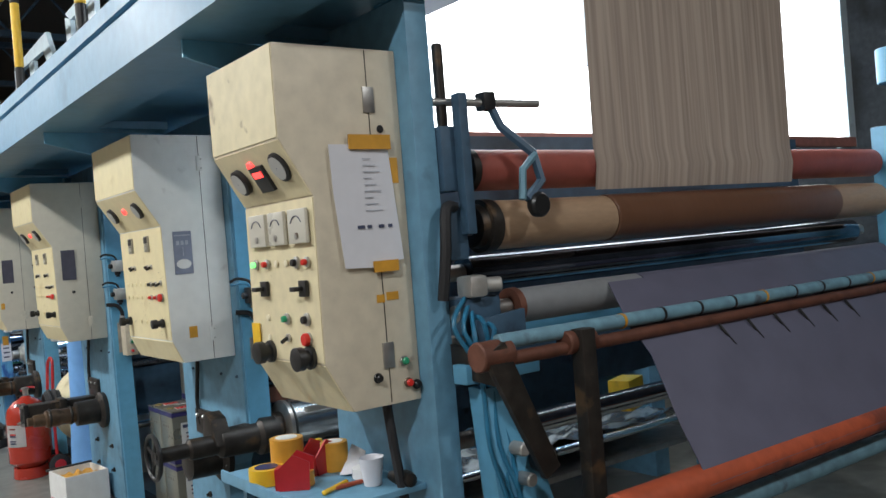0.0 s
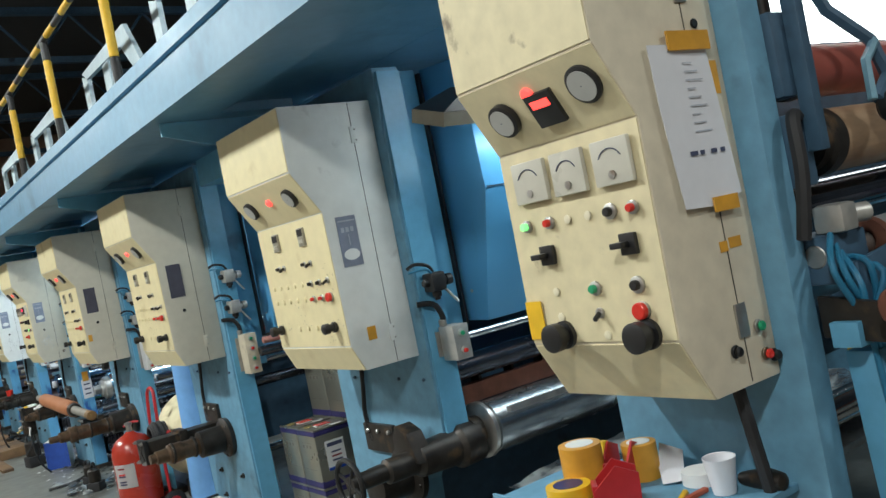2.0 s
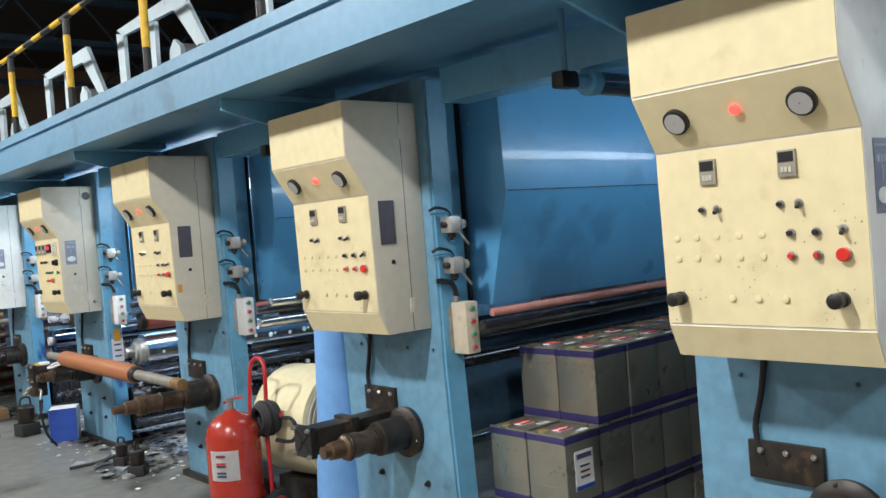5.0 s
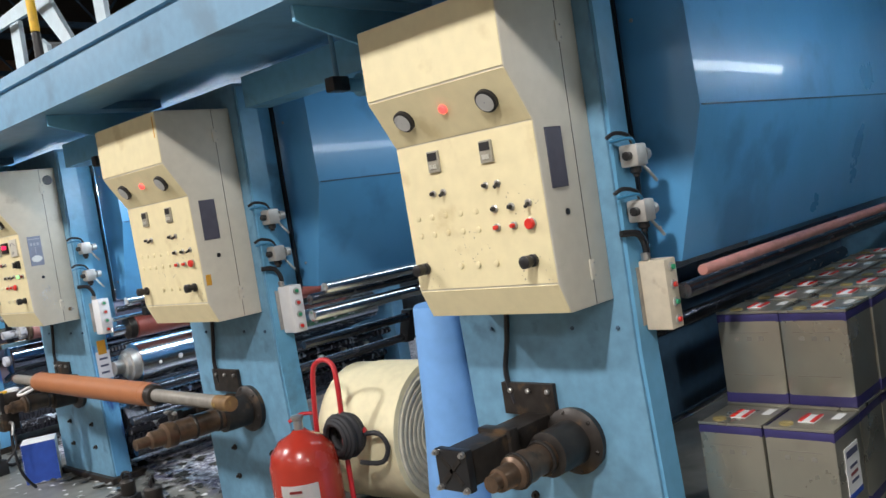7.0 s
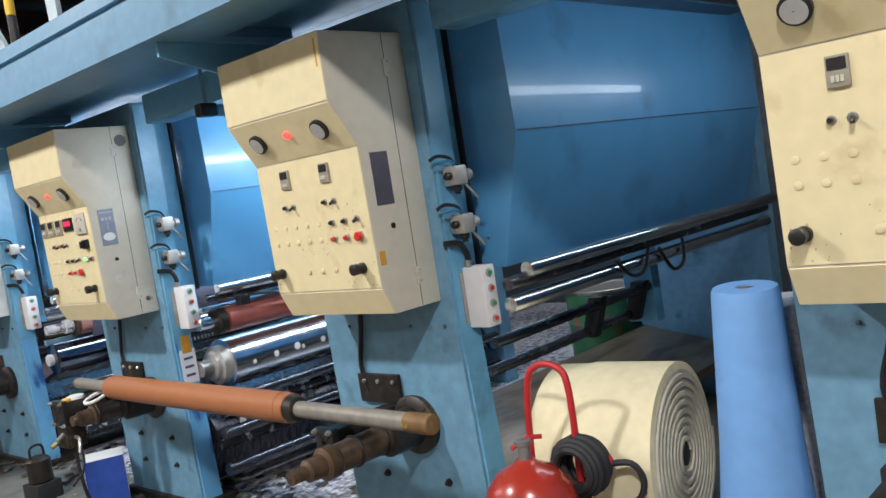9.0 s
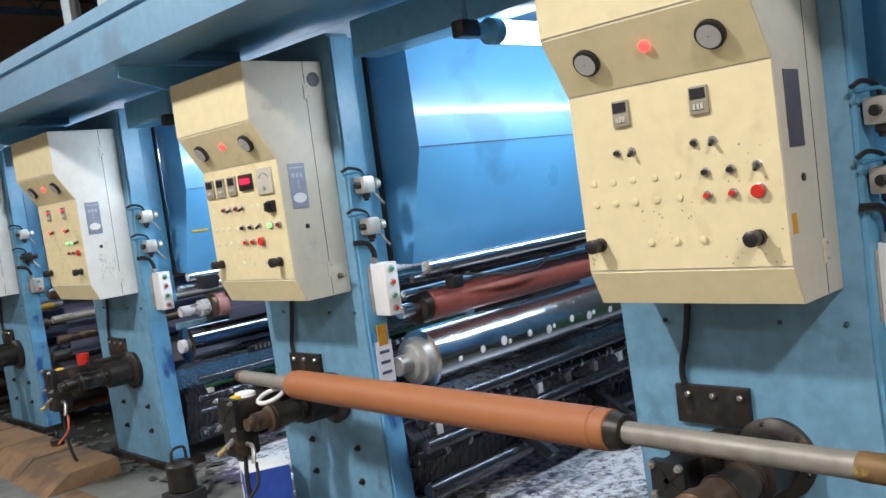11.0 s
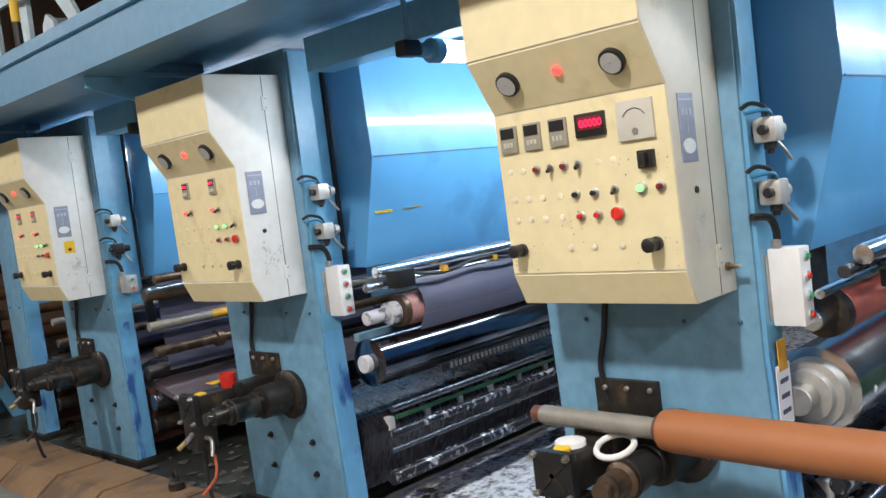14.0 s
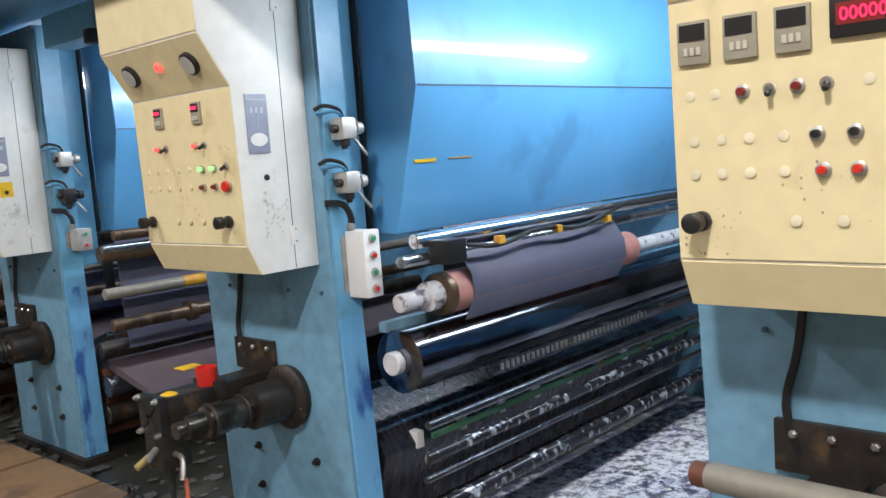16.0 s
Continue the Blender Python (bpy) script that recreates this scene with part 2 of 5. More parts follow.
TUBEGLOW = glowing("lamp_tube", (0.85, 0.95, 1.0), 10)
SCREEN = glowing("monitor_screen", (0.62, 0.72, 0.85), 0.6)
WINDOWGLOW = glowing("bright_window", (1.0, 1.0, 1.0), 5)
LEDGLOW = glowing("lamp_diffuser", (1.0, 0.95, 0.85), 10)


def floor_material():
    m = material("wet_concrete", (0.17, 0.17, 0.15), 0.38, vary=0.2, grain=9, dirt=(0.06, 0.06, 0.055), dirt_scale=1.3, dirt_at=0.5, bump=0.25)
    nt = m.node_tree
    n, l = nt.nodes, nt.links
    b = n["Principled BSDF"]
    geo = n.new("ShaderNodeNewGeometry")
    sep = n.new("ShaderNodeSeparateXYZ")
    l.new(geo.outputs["Position"], sep.inputs[0])
    def ramp(value, lo, hi, to0=0.0, to1=1.0):
        r = n.new("ShaderNodeMapRange")
        for key, v in (("From Min", lo), ("From Max", hi), ("To Min", to0), ("To Max", to1)):
            r.inputs[key].default_value = v
        l.new(value, r.inputs["Value"])
        return r.outputs[0]

    def sums(kind, a, b):
        q = n.new("ShaderNodeMath")
        q.operation = kind
        for socket, v in zip(q.inputs, (a, b)):
            if isinstance(v, float):
                socket.default_value = v
            else:
                l.new(v, socket)
        return q.outputs[0]

    def speck(scale, detail, rough):
        t = n.new("ShaderNodeTexNoise")
        t.inputs["Scale"].default_value, t.inputs["Detail"].default_value, t.inputs["Roughness"].default_value = scale, detail, rough
        l.new(geo.outputs["Position"], t.inputs["Vector"])
        return t.outputs["Fac"]

    # ink and paint spills lie inside the middle units of the press only
    inside = sums("MULTIPLY", ramp(sep.outputs["X"], 1.45, 2.0), sums("MULTIPLY", ramp(sep.outputs["Y"], 8.6, 10.2), ramp(sep.outputs["Y"], 13.0, 13.5, 1.0, 0.0)))
    wide = ramp(speck(0.9, 3, 0.5), 0.3, 0.7, -0.06, 0.06)
    fine = sums("ADD", sums("ADD", speck(16.0, 8, 0.75), wide), ramp(inside, 0.0, 1.0, -0.4, 0.0))
    pool = sums("ADD", sums("ADD", speck(2.4, 7, 0.65), 0.0), ramp(inside, 0.0, 1.0, -0.4, 0.0))
    base = b.inputs["Base Color"].links[0].from_socket
    for value, lo, hi, colour in ((pool, 0.38, 0.52, (0.055, 0.05, 0.13)), (fine, 0.425, 0.50, (0.52, 0.54, 0.60)), (fine, 0.49, 0.56, (0.80, 0.82, 0.86))):
        mix = n.new("ShaderNodeMix")
        mix.data_type = "RGBA"
        l.new(ramp(value, lo, hi), mix.inputs[0])
        l.new(base, mix.inputs[6])
        mix.inputs[7].default_value = (*colour, 1)
        base = mix.outputs[2]
    oil = sums("MULTIPLY", sums("MULTIPLY", ramp(sep.outputs["X"], 0.95, 1.4), ramp(sep.outputs["Y"], 12.9, 13.6)), ramp(speck(3.0, 6, 0.6), 0.3, 0.5, 0.55, 1.0))
    mix = n.new("ShaderNodeMix")
    mix.data_type = "RGBA"
    l.new(oil, mix.inputs[0])
    l.new(base, mix.inputs[6])
    mix.inputs[7].default_value = (0.022, 0.023, 0.018, 1)
    l.new(mix.outputs[2], b.inputs["Base Color"])
    return m


FLOOR = floor_material()


# ---- mesh helpers ----
def box_into(bm, x0, x1, y0, y1, z0, z1, m=None):
    vs = [Vector((x, y, z)) for x in (x0, x1) for y in (y0, y1) for z in (z0, z1)]
    v = [bm.verts.new(m @ p if m else p) for p in vs]
    for f in ((0, 1, 3, 2), (4, 6, 7, 5), (0, 4, 5, 1), (2, 3, 7, 6), (0, 2, 6, 4), (1, 5, 7, 3)):
        bm.faces.new([v[i] for i in f])


def box(x0, x1, y0, y1, z0, z1, bevel=0.0, m=None):
    bm = bmesh.new()
    box_into(bm, x0, x1, y0, y1, z0, z1, m)
    if bevel:
        bmesh.ops.bevel(bm, geom=bm.edges[:], offset=bevel, segments=2, affect="EDGES", profile=0.6)
    return bm


def prism(points, axis, a, b, bevel=0.0):
    """A polygon in the two other axes (in xyz order), drawn out along axis from a to b."""
    bm = bmesh.new()
    i = "xyz".index(axis)

    def at(p, d):
        q = list(p)
        q.insert(i, d)
        return bm.verts.new(q)
    lo, hi = [at(p, a) for p in points], [at(p, b) for p in points]
    bm.faces.new(lo)
    bm.faces.new(hi)
    for k in range(len(points)):
        j = (k + 1) % len(points)
        bm.faces.new((lo[k], lo[j], hi[j], hi[k]))
    bmesh.ops.recalc_face_normals(bm, faces=bm.faces)
    if bevel:
        bmesh.ops.bevel(bm, geom=bm.edges[:], offset=bevel, segments=2, affect="EDGES", profile=0.6)
    return bm


def lathe_into(bm, start, end, rings, seg=24):
    """Rings of (distance from start, radius) turned about the line from start towards end."""
    start, end = Vector(start), Vector(end)
    w = (end - start).normalized()
    u = w.orthogonal().normalized()
    v = w.cross(u)
    prev = None
    for d, r in rings:
        ring = [bm.verts.new(start + w * d + (u * math.cos(2 * math.pi * k / seg) + v * math.sin(2 * math.pi * k / seg)) * max(r, 0.0004)) for k in range(seg)]
        if prev:
            for k in range(seg):
                bm.faces.new((prev[k], prev[(k + 1) % seg], ring[(k + 1) % seg], ring[k])).smooth = True
        else:
            bm.faces.new(ring[::-1])
        prev = ring
    bm.faces.new(prev)


def lathe(start, end, rings, seg=24):
    bm = bmesh.new()
    lathe_into(bm, start, end, rings, seg)
    return bm


def rod(start, end, r, seg=20, edge=0.004):
    n = (Vector(end) - Vector(start)).length
    e = min(edge, r * 0.4, n * 0.3)
    return lathe(start, end, [(0, r - e), (e, r), (n - e, r), (n, r - e)], seg)


def tube(points, r, seg=8, smooth=4):
    """A bent tube through points, rounded between them."""
    pts = [Vector(p) for p in points]
    if smooth and len(pts) > 2:
        full = [pts[0]] + pts + [pts[-1]]
        fine = []
        for k in range(1, len(full) - 2):
            p0, p1, p2, p3 = full[k - 1:k + 3]
            for s in range(smooth):
                t = s / smooth
                fine.append(0.5 * ((2 * p1) + (p2 - p0) * t + (2 * p0 - 5 * p1 + 4 * p2 - p3) * t * t + (3 * p1 - p0 - 3 * p2 + p3) * t ** 3))
        pts = fine + [pts[-1]]
    bm = bmesh.new()
    prev, u = None, None
    for k, p in enumerate(pts):
        w = (pts[min(k + 1, len(pts) - 1)] - pts[max(k - 1, 0)]).normalized()
        u = w.orthogonal().normalized() if u is None else (u - w * u.dot(w)).normalized()
        v = w.cross(u)
        ring = [bm.verts.new(p + (u * math.cos(2 * math.pi * q / seg) + v * math.sin(2 * math.pi * q / seg)) * r) for q in range(seg)]
        if prev:
            for q in range(seg):
                bm.faces.new((prev[q], prev[(q + 1) % seg], ring[(q + 1) % seg], ring[q])).smooth = True
        else:
            bm.faces.new(ring[::-1])
        prev = ring
    bm.faces.new(prev)
    return bm


def sheet(rows, thick=0.003):
    """A thin sheet over a grid of points, with thickness."""
    bm = bmesh.new()
    g = [[bm.verts.new(p) for p in row] for row in rows]
    for a, b in zip(g, g[1:]):
        for k in range(len(a) - 1):
            bm.faces.new((a[k], a[k + 1], b[k + 1], b[k])).smooth = True
    bmesh.ops.recalc_face_normals(bm, faces=bm.faces)
    bmesh.ops.solidify(bm, geom=bm.faces[:], thickness=thick)
    return bm


def part(name, bm, mat, parent=None, label=""):
    me = bpy.data.meshes.new(name)
    bm.normal_update()
    bm.to_mesh(me)
    bm.free()
    me.set_sharp_from_angle(angle=radians(38))
    me.materials.append(mat)
    ob = new(name, me)
    if parent:
        ob.parent = parent
    if label:
        ob["label"] = label
    return ob


def thing(name, label, category, at=(0, 0, 0), group="", rot=0):
    ob = new(name)
    ob.matrix_world = pose(*at, 0, 0, rot)
    ob.empty_display_size = 0.1
    return tagged(ob, label, category, group)


def single(name, bm, mat, label, category, group="", kind=""):
    return tagged(part(name, bm, mat), label, category, group, kind)


# ---- the hall ----
single("floor", box(-7, 8, -6, 26, -0.2, 0), FLOOR, "wet stained grey concrete hall floor with paint spills", "floor", kind="structure")
single("ceiling", box(-7, 8, -6, 26, 6.5, 6.7), CEIL, "dark corrugated roof sheeting", "ceiling", kind="structure")
single("wall_east", box(8, 8.2, -6, 26, 0, 6.5), EASTWALL, "plain dark grey hall wall", "wall", kind="structure")
single("wall_west", box(-7.2, -7, -6, 26, 0, 6.5), WALL, "plain tan hall wall", "wall", kind="structure")
single("wall_north", box(-7, 8, 26, 26.2, 0, 6.5), WALL, "plain tan hall wall", "wall", kind="structure")
single("wall_south", box(-7, 8, -6.2, -6, 0, 6.5), WALL, "plain tan hall wall", "wall", kind="structure")


def truss(y):
    t = thing("roof_truss", "dark steel lattice roof truss under the roof", "roof truss", (0, y, 0), "roof trusses")
    part("chord", box(-7, 8, -0.05, 0.05, 6.38, 6.498), DARKBLUE, t)
    part("chord", box(-7, 8, -0.05, 0.05, 5.6, 5.7), DARKBLUE, t)
    for k in range(12):
        x = -6.6 + 1.2 * k
        part("web_bar", rod((x, 0, 5.68), (x + 0.6, 0, 6.4), 0.025, 8), DARKBLUE, t)
        part("web_bar", rod((x + 1.2, 0, 5.68), (x + 0.6, 0, 6.4), 0.025, 8), DARKBLUE, t)
    return t


for ty in (7.5, 11.5, 15.5, 19.5, 23.5):
    truss(ty)
for lx, ly, watts in AISLE:
    t = thing("ceiling_lamp", "compact hanging lamp, unseen, placed to light the hall", "lamp", (lx, ly, 4.8), "hall lamps")
    part("housing", prism([(-0.27, 0.02), (0.27, 0.02), (0.2, 0.14), (-0.2, 0.14)], "y", -0.17, 0.17), ALU, t)
    part("diffuser", box(-0.25, 0.25, -0.15, 0.15, 0.0, 0.018), LEDGLOW, t)
    for dx in (-0.15, 0.15):
        part("hanger", rod((dx, 0, 0.1), (dx, 0, 1.7), 0.008, 6), BLACK, t)


# ---- printing units ----
FX0, FX1 = 1.70, 1.83      # thickness of the side frame that faces the aisle


def roller(parent, dy, z, r, mat, x0=1.84, x1=4.42, journal=0.0, jr=None, jmat=None, name="roller"):
    """A roller across the press with its journals."""
    if journal:
        jr = jr or r * 0.5
        for a, b in ((1.83, x0), (x1, 4.50)):
            part("journal", rod((a, dy, z), (b, dy, z), jr, 16), jmat or STEEL, parent)
    part(name, lathe((x0, dy, z), (x1, dy, z), [(0, r * 0.55), (0.002, r * 0.9), (0.008, r), (x1 - x0 - 0.008, r), (x1 - x0 - 0.002, r * 0.9), (x1 - x0, r * 0.55)], 36), mat, parent)


def hub(parent, kind, metal):
    """The flanged bearing, shaft and air cylinder on the aisle side of a frame."""
    hy, hz = 0.25, 0.67
    part("flange", lathe((FX0, hy, hz), (1.2, hy, hz), [(0, 0.125), (0.03, 0.13), (0.045, 0.11), (0.05, 0.088), (0.20, 0.085), (0.21, 0.06)], 28), GREASE, parent)
    for a in range(6):
        by, bz = hy + 0.112 * math.cos(a * 1.047 + 0.3), hz + 0.112 * math.sin(a * 1.047 + 0.3)
        part("bolt", rod((FX0 - 0.028, by, bz), (FX0 - 0.046, by, bz), 0.010, 6), GREASE, parent)
    if kind == "long":
        rings, x1, half = [(0, 0.062), (0.30, 0.058), (0.31, 0.066), (0.36, 0.066), (0.37, 0.046), (0.44, 0.044), (0.45, 0.028), (0.52, 0.028)], 1.30, 0.045
    else:
        rings, x1, half = [(0, 0.058), (0.13, 0.056), (0.14, 0.062), (0.22, 0.060), (0.23, 0.045), (0.30, 0.042), (0.305, 0.030), (0.34, 0.030)], 1.18, 0.064
    if kind != "wheel":
        part("shaft", lathe((FX0 - 0.18, hy, hz), (0.5, hy, hz), rings, 24), metal, parent)
        for a in (0.05, 0.19):
            part("shaft_ring", lathe((FX0 - 0.18 - a, hy, hz), (0.5, hy, hz), [(0, 0.064), (0.004, 0.067), (0.012, 0.067), (0.016, 0.064)], 24), GREASE, parent)
        cy, cz, h2 = hy + 0.11 + half, hz + 0.03, half + 0.012
        cyl = part("air_cylinder", box(x1 + 0.03, FX0 - 0.01, cy - half, cy + half, cz - half, cz + half, 0.008), GREASE, parent, "greasy square air cylinder")
        part("end_block", box(x1, x1 + 0.035, cy - h2, cy + h2, cz - h2, cz + h2, 0.006), BLACK, cyl)
        part("end_block", box(1.42, 1.47, cy - h2 - 0.003, cy + h2 + 0.003, cz - h2 - 0.003, cz + h2 + 0.003, 0.006), GREASE, cyl)
        for dy in (-half, half):
            for dz in (-half, half):
                part("tie_bolt", lathe((x1, cy + dy, cz + dz), (0, cy + dy, cz + dz), [(0, 0.012), (0.012, 0.012), (0.013, 0.007), (0.022, 0.007)], 8), STEEL, cyl)
        part("cross_rib", box(x1 - 0.004, x1, cy - half, cy + half, cz - 0.008, cz + 0.008, 0, Matrix.Translation((0, cy, cz)) @ Matrix.Rotation(0.785, 4, "X") @ Matrix.Translation((0, -cy, -cz))), GREASE, cyl)
        part("cross_rib", box(x1 - 0.004, x1 - 0.0005, cy - half, cy + half, cz - 0.008, cz + 0.008, 0, Matrix.Translation((0, cy, cz)) @ Matrix.Rotation(-0.785, 4, "X") @ Matrix.Translation((0, -cy, -cz))), GREASE, cyl)
    part("bracket_plate", box(1.678, FX0, 0.32, 0.58, 0.755, 0.885, 0.004), GREASE, parent)
    for dy in (0.345, 0.44, 0.53):
        part("bolt", rod((1.678, dy, 0.855), (1.662, dy, 0.855), 0.011, 6), STEEL, parent)


def unit(k, y):
    u = thing("printing_unit", ("sky-blue gravure printing unit with chrome cylinder and stained frame",
                                "sky-blue printing unit with paint tins stacked beside it",
                                "sky-blue printing unit with dark bars under its hood",
                                "sky-blue printing unit with red roller and chrome cylinder",
                                "sky-blue printing unit with black inked cylinder and grey film",
                                "sky-blue printing unit with brown rollers and film",
                                "sky-blue printing unit at the end of the line")[k], "printing press", (0, y, 0), "printing units in the line")
    if k == 0:
        outline = [(-0.06, 2.42), (-0.06, 0.80), (0.10, 0.78), (0.22, 0.62), (0.26, 0.0), (0.78, 0.0), (0.78, 2.42)]
    else:
        outline = [(-0.06, 2.42), (-0.06, 1.0), (-0.10, 0.03), (0.74, 0.03), (0.78, 1.25), (0.78, 2.42)]
    if k == 6:
        outline = [(-0.06, 2.42), (-0.06, 1.0), (-0.10, 0.03), (0.24, 0.03), (0.28, 1.25), (0.28, 2.42)]
    part("side_frame", prism(outline, "x", FX0, FX1, 0.006), TEAL, u)
    if k:
        part("foot", box(1.668, 1.92, -0.14, 0.80 if k < 6 else 0.30, 0.0, 0.045, 0.004), GREASE, u)
    part("edge_strip", box(FX0 + 0.012, FX1 - 0.004, -0.075, -0.061, 1.0 if k else 0.82, 2.40), BLUE, u)
    if k:
        part("edge_strip", prism([(-0.061, 1.0), (-0.1015, 0.05), (-0.114, 0.05), (-0.075, 1.0)], "x", FX0 + 0.012, FX1 - 0.004), EDGEBLUE if k >= 3 else BLUE, u)
    if k >= 3:
        part("ink_trough", prism([(0.02, 0.10), (-0.08, 0.42), (-0.02, 0.50), (0.10, 0.46), (0.40, 0.56), (0.45, 0.10)], "x", 1.88, 4.46, 0.01), TROUGH if k < 5 else RUST, u, "added dark trough body filling the dim space, splashed with paint")
        for q in range(9):
            part("trough_clip", box(2.05 + q * 0.27, 2.09 + q * 0.27, -0.09, -0.03, 0.40, 0.47, 0.004), STEEL if q % 3 else WHITEP, u)
        part("doctor_blade", prism([(-0.02, 0.68), (0.0, 0.70), (0.24, 0.62), (0.22, 0.59)], "x", 1.95, 4.3), DARKBAR, u)
    part("column", box(1.86, 1.97, 0.02, 0.2, 1.1, 2.42, 0.006), BLUE, u)
    part("gap_seal", box(1.972, 1.985, 0.0, 0.05, 1.28, 2.40), BLACK, u)
    part("rear_frame", prism([(-0.2, 2.42), (-0.2, 0.0), (0.78, 0.0), (0.78, 2.42)], "x", 4.50, 4.64, 0.006), TEAL, u)
    # hood: side plates, folded front, seam
    hx0, hx1 = 2.0, 4.45
    prof = [(0.03, 1.29), (-0.12, 1.285), (-0.275, 1.84), (-0.26, 2.40), (0.03, 2.42)]
    part("hood", prism(prof, "x", hx0, hx1, 0.008), HOOD, u, "glossy folded blue sheet-metal dryer hood")
    part("hood_seam", box(hx0 + 0.01, hx1 - 0.01, -0.279, -0.272, 1.842, 1.848), DARKBLUE, u)
    for px, pz in ((2.0, 1.42), (2.0, 2.2)):
        part("bolt", rod((px, -0.05, pz), (px - 0.008, -0.05, pz), 0.008, 6), STEEL, u)
    part("crossbeam", box(1.66, 1.82, 0.784, 2.0, 2.26, 2.42, 0.006), BLUE, u)
    part("end_plate", box(1.655, 1.698, *((0.66, 0.775) if k < 6 else (0.16, 0.275)), 1.9, 2.4, 0.004), BLUE, u)
    for bz in (0.25, 0.42):
        for by in ((0.12, 0.5) if k < 6 else (0.12,)):
            part("bolt", lathe((FX0, by, bz), (1.6, by, bz), [(0, 0.017), (0.010, 0.017), (0.011, 0.009), (0.024, 0.009)], 8), GREASE, u)
    for by in ((0.0, 0.2, 0.6) if k < 6 else (0.0, 0.2)):
        part("bolt", rod((FX0, by, 1.10), (FX0 - 0.012, by, 1.10), 0.008, 6), DARKBLUE, u)
    if k < 6:
        hub(u, ("wheel", "short", "long", "short", "short", "short", "short")[k], BROWNIRON if k < 4 else OILED)
    part("cable", tube([(FX0 - 0.01, 0.50, 1.2), (FX0 - 0.016, 0.52, 1.05), (FX0 - 0.016, 0.55, 0.92), (FX0 - 0.016, 0.52, 0.8)], 0.011), BLACK, u)
    # rollers and bars of the bay
    if k == 0:
        roller(u, -0.05, 0.83, 0.115, DULLCHROME, 1.92, 4.35, 1, 0.07, GREASE, "plate_cylinder")
        part("collar", lathe((1.88, -0.05, 0.83), (1.92, -0.05, 0.83), [(0, 0.1), (0.01, 0.122), (0.03, 0.122), (0.04, 0.1)], 32), STEEL, u)
        roller(u, 0.02, 1.10, 0.055, DARKBAR)
        roller(u, -0.1, 1.245, 0.016, CHROME)
        part("rail", box(1.84, 4.48, 0.0, 0.06, 0.94, 1.02, 0.004), RUST, u)
        for q in range(8):
            part("nozzle", box(2.0 + q * 0.19, 2.015 + q * 0.19, 0.03, 0.09, 1.0, 1.09), GREASE, u)
        part("tray_edge", box(1.95, 3.5, -0.22, -0.19, 0.9, 0.925, 0.003), STEEL, u)
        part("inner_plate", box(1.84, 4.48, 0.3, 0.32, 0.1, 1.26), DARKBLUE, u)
        part("hub_collar", lathe((1.86, -0.05, 0.80), (1.5, -0.05, 0.80), [(0, 0.09), (0.10, 0.095), (0.12, 0.075), (0.3, 0.07), (0.32, 0.05), (0.45, 0.05), (0.46, 0.035), (0.62, 0.035)], 24), GREASE, u)
        part("clamp", prism([(-0.12, 0.80), (-0.06, 0.92), (0.02, 0.95), (0.05, 0.90), (0.06, 0.82)], "x", 1.52, 1.6, 0.006), GREASE, u)
        wheel = part("handwheel", tube([(1.24, -0.05 + 0.10 * math.cos(a * math.pi / 6), 0.80 + 0.10 * math.sin(a * math.pi / 6)) for a in range(13)], 0.011, 8, 2), BLACK, u)
        for a in range(4):
            part("spoke", rod((1.245, -0.05, 0.80), (1.245, -0.05 + 0.10 * math.cos(a * 1.571 + 0.4), 0.80 + 0.10 * math.sin(a * 1.571 + 0.4)), 0.008, 8), BLACK, wheel)
    elif k == 1:
        roller(u, -0.28, 1.27, 0.02, PINKROLL)
        roller(u, -0.2, 1.2, 0.03, DARKBAR)
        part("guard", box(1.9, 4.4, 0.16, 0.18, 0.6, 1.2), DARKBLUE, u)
        for q, z in enumerate((1.12, 0.98, 0.85, 0.7, 0.5)):
            roller(u, 0.12 + 0.05 * q, z, 0.028 + 0.008 * (q % 2), DARKBAR if q % 2 else CHROME)
    elif k == 2:
        roller(u, -0.30, 1.285, 0.032, CHROME, 1.9)
        roller(u, -0.24, 1.235, 0.03, DARKBAR)
        roller(u, -0.24, 1.15, 0.034, CHROME)
        roller(u, -0.12, 0.99, 0.024, DARKBAR, 1.84, 3.15)
        roller(u, -0.05, 0.86, 0.024, DARKBAR, 1.84, 3.25)
        for bx in (2.62, 3.02):
            part("bar_clamp", prism([(-0.16, 1.03), (-0.08, 1.03), (-0.015, 0.83), (-0.09, 0.83)], "x", bx, bx + 0.06, 0.006), BLACK, u)
        part("bar_bracket", box(3.12, 3.20, -0.15, 0.02, 0.80, 1.22, 0.006), BLUE, u)
        part("trough", prism([(0.0, 0.30), (0.0, 0.36), (0.7, 0.50), (0.72, 0.32)], "x", 1.86, 4.4, 0.004), TANSTEEL, u, "tan stained drip trough")
        part("loose_cable", tube([(2.6, -0.28, 1.2), (2.68, -0.30, 1.12), (2.8, -0.3, 1.12), (2.9, -0.28, 1.21)], 0.009), BLACK, u)
        part("loose_cable", tube([(3.0, -0.28, 1.2), (3.08, -0.30, 1.08), (3.2, -0.3, 1.1), (3.25, -0.28, 1.21)], 0.009), BLACK, u)
    elif k == 3:
        roller(u, -0.32, 1.28, 0.034, CHROME, 1.9)
        roller(u, -0.28, 1.235, 0.022, DARKBAR)
        roller(u, -0.2, 1.165, 0.018, CHROME)
        roller(u, -0.17, 1.08, 0.080, REDROLL, 2.0, 4.05, 1, 0.035, CHROME)
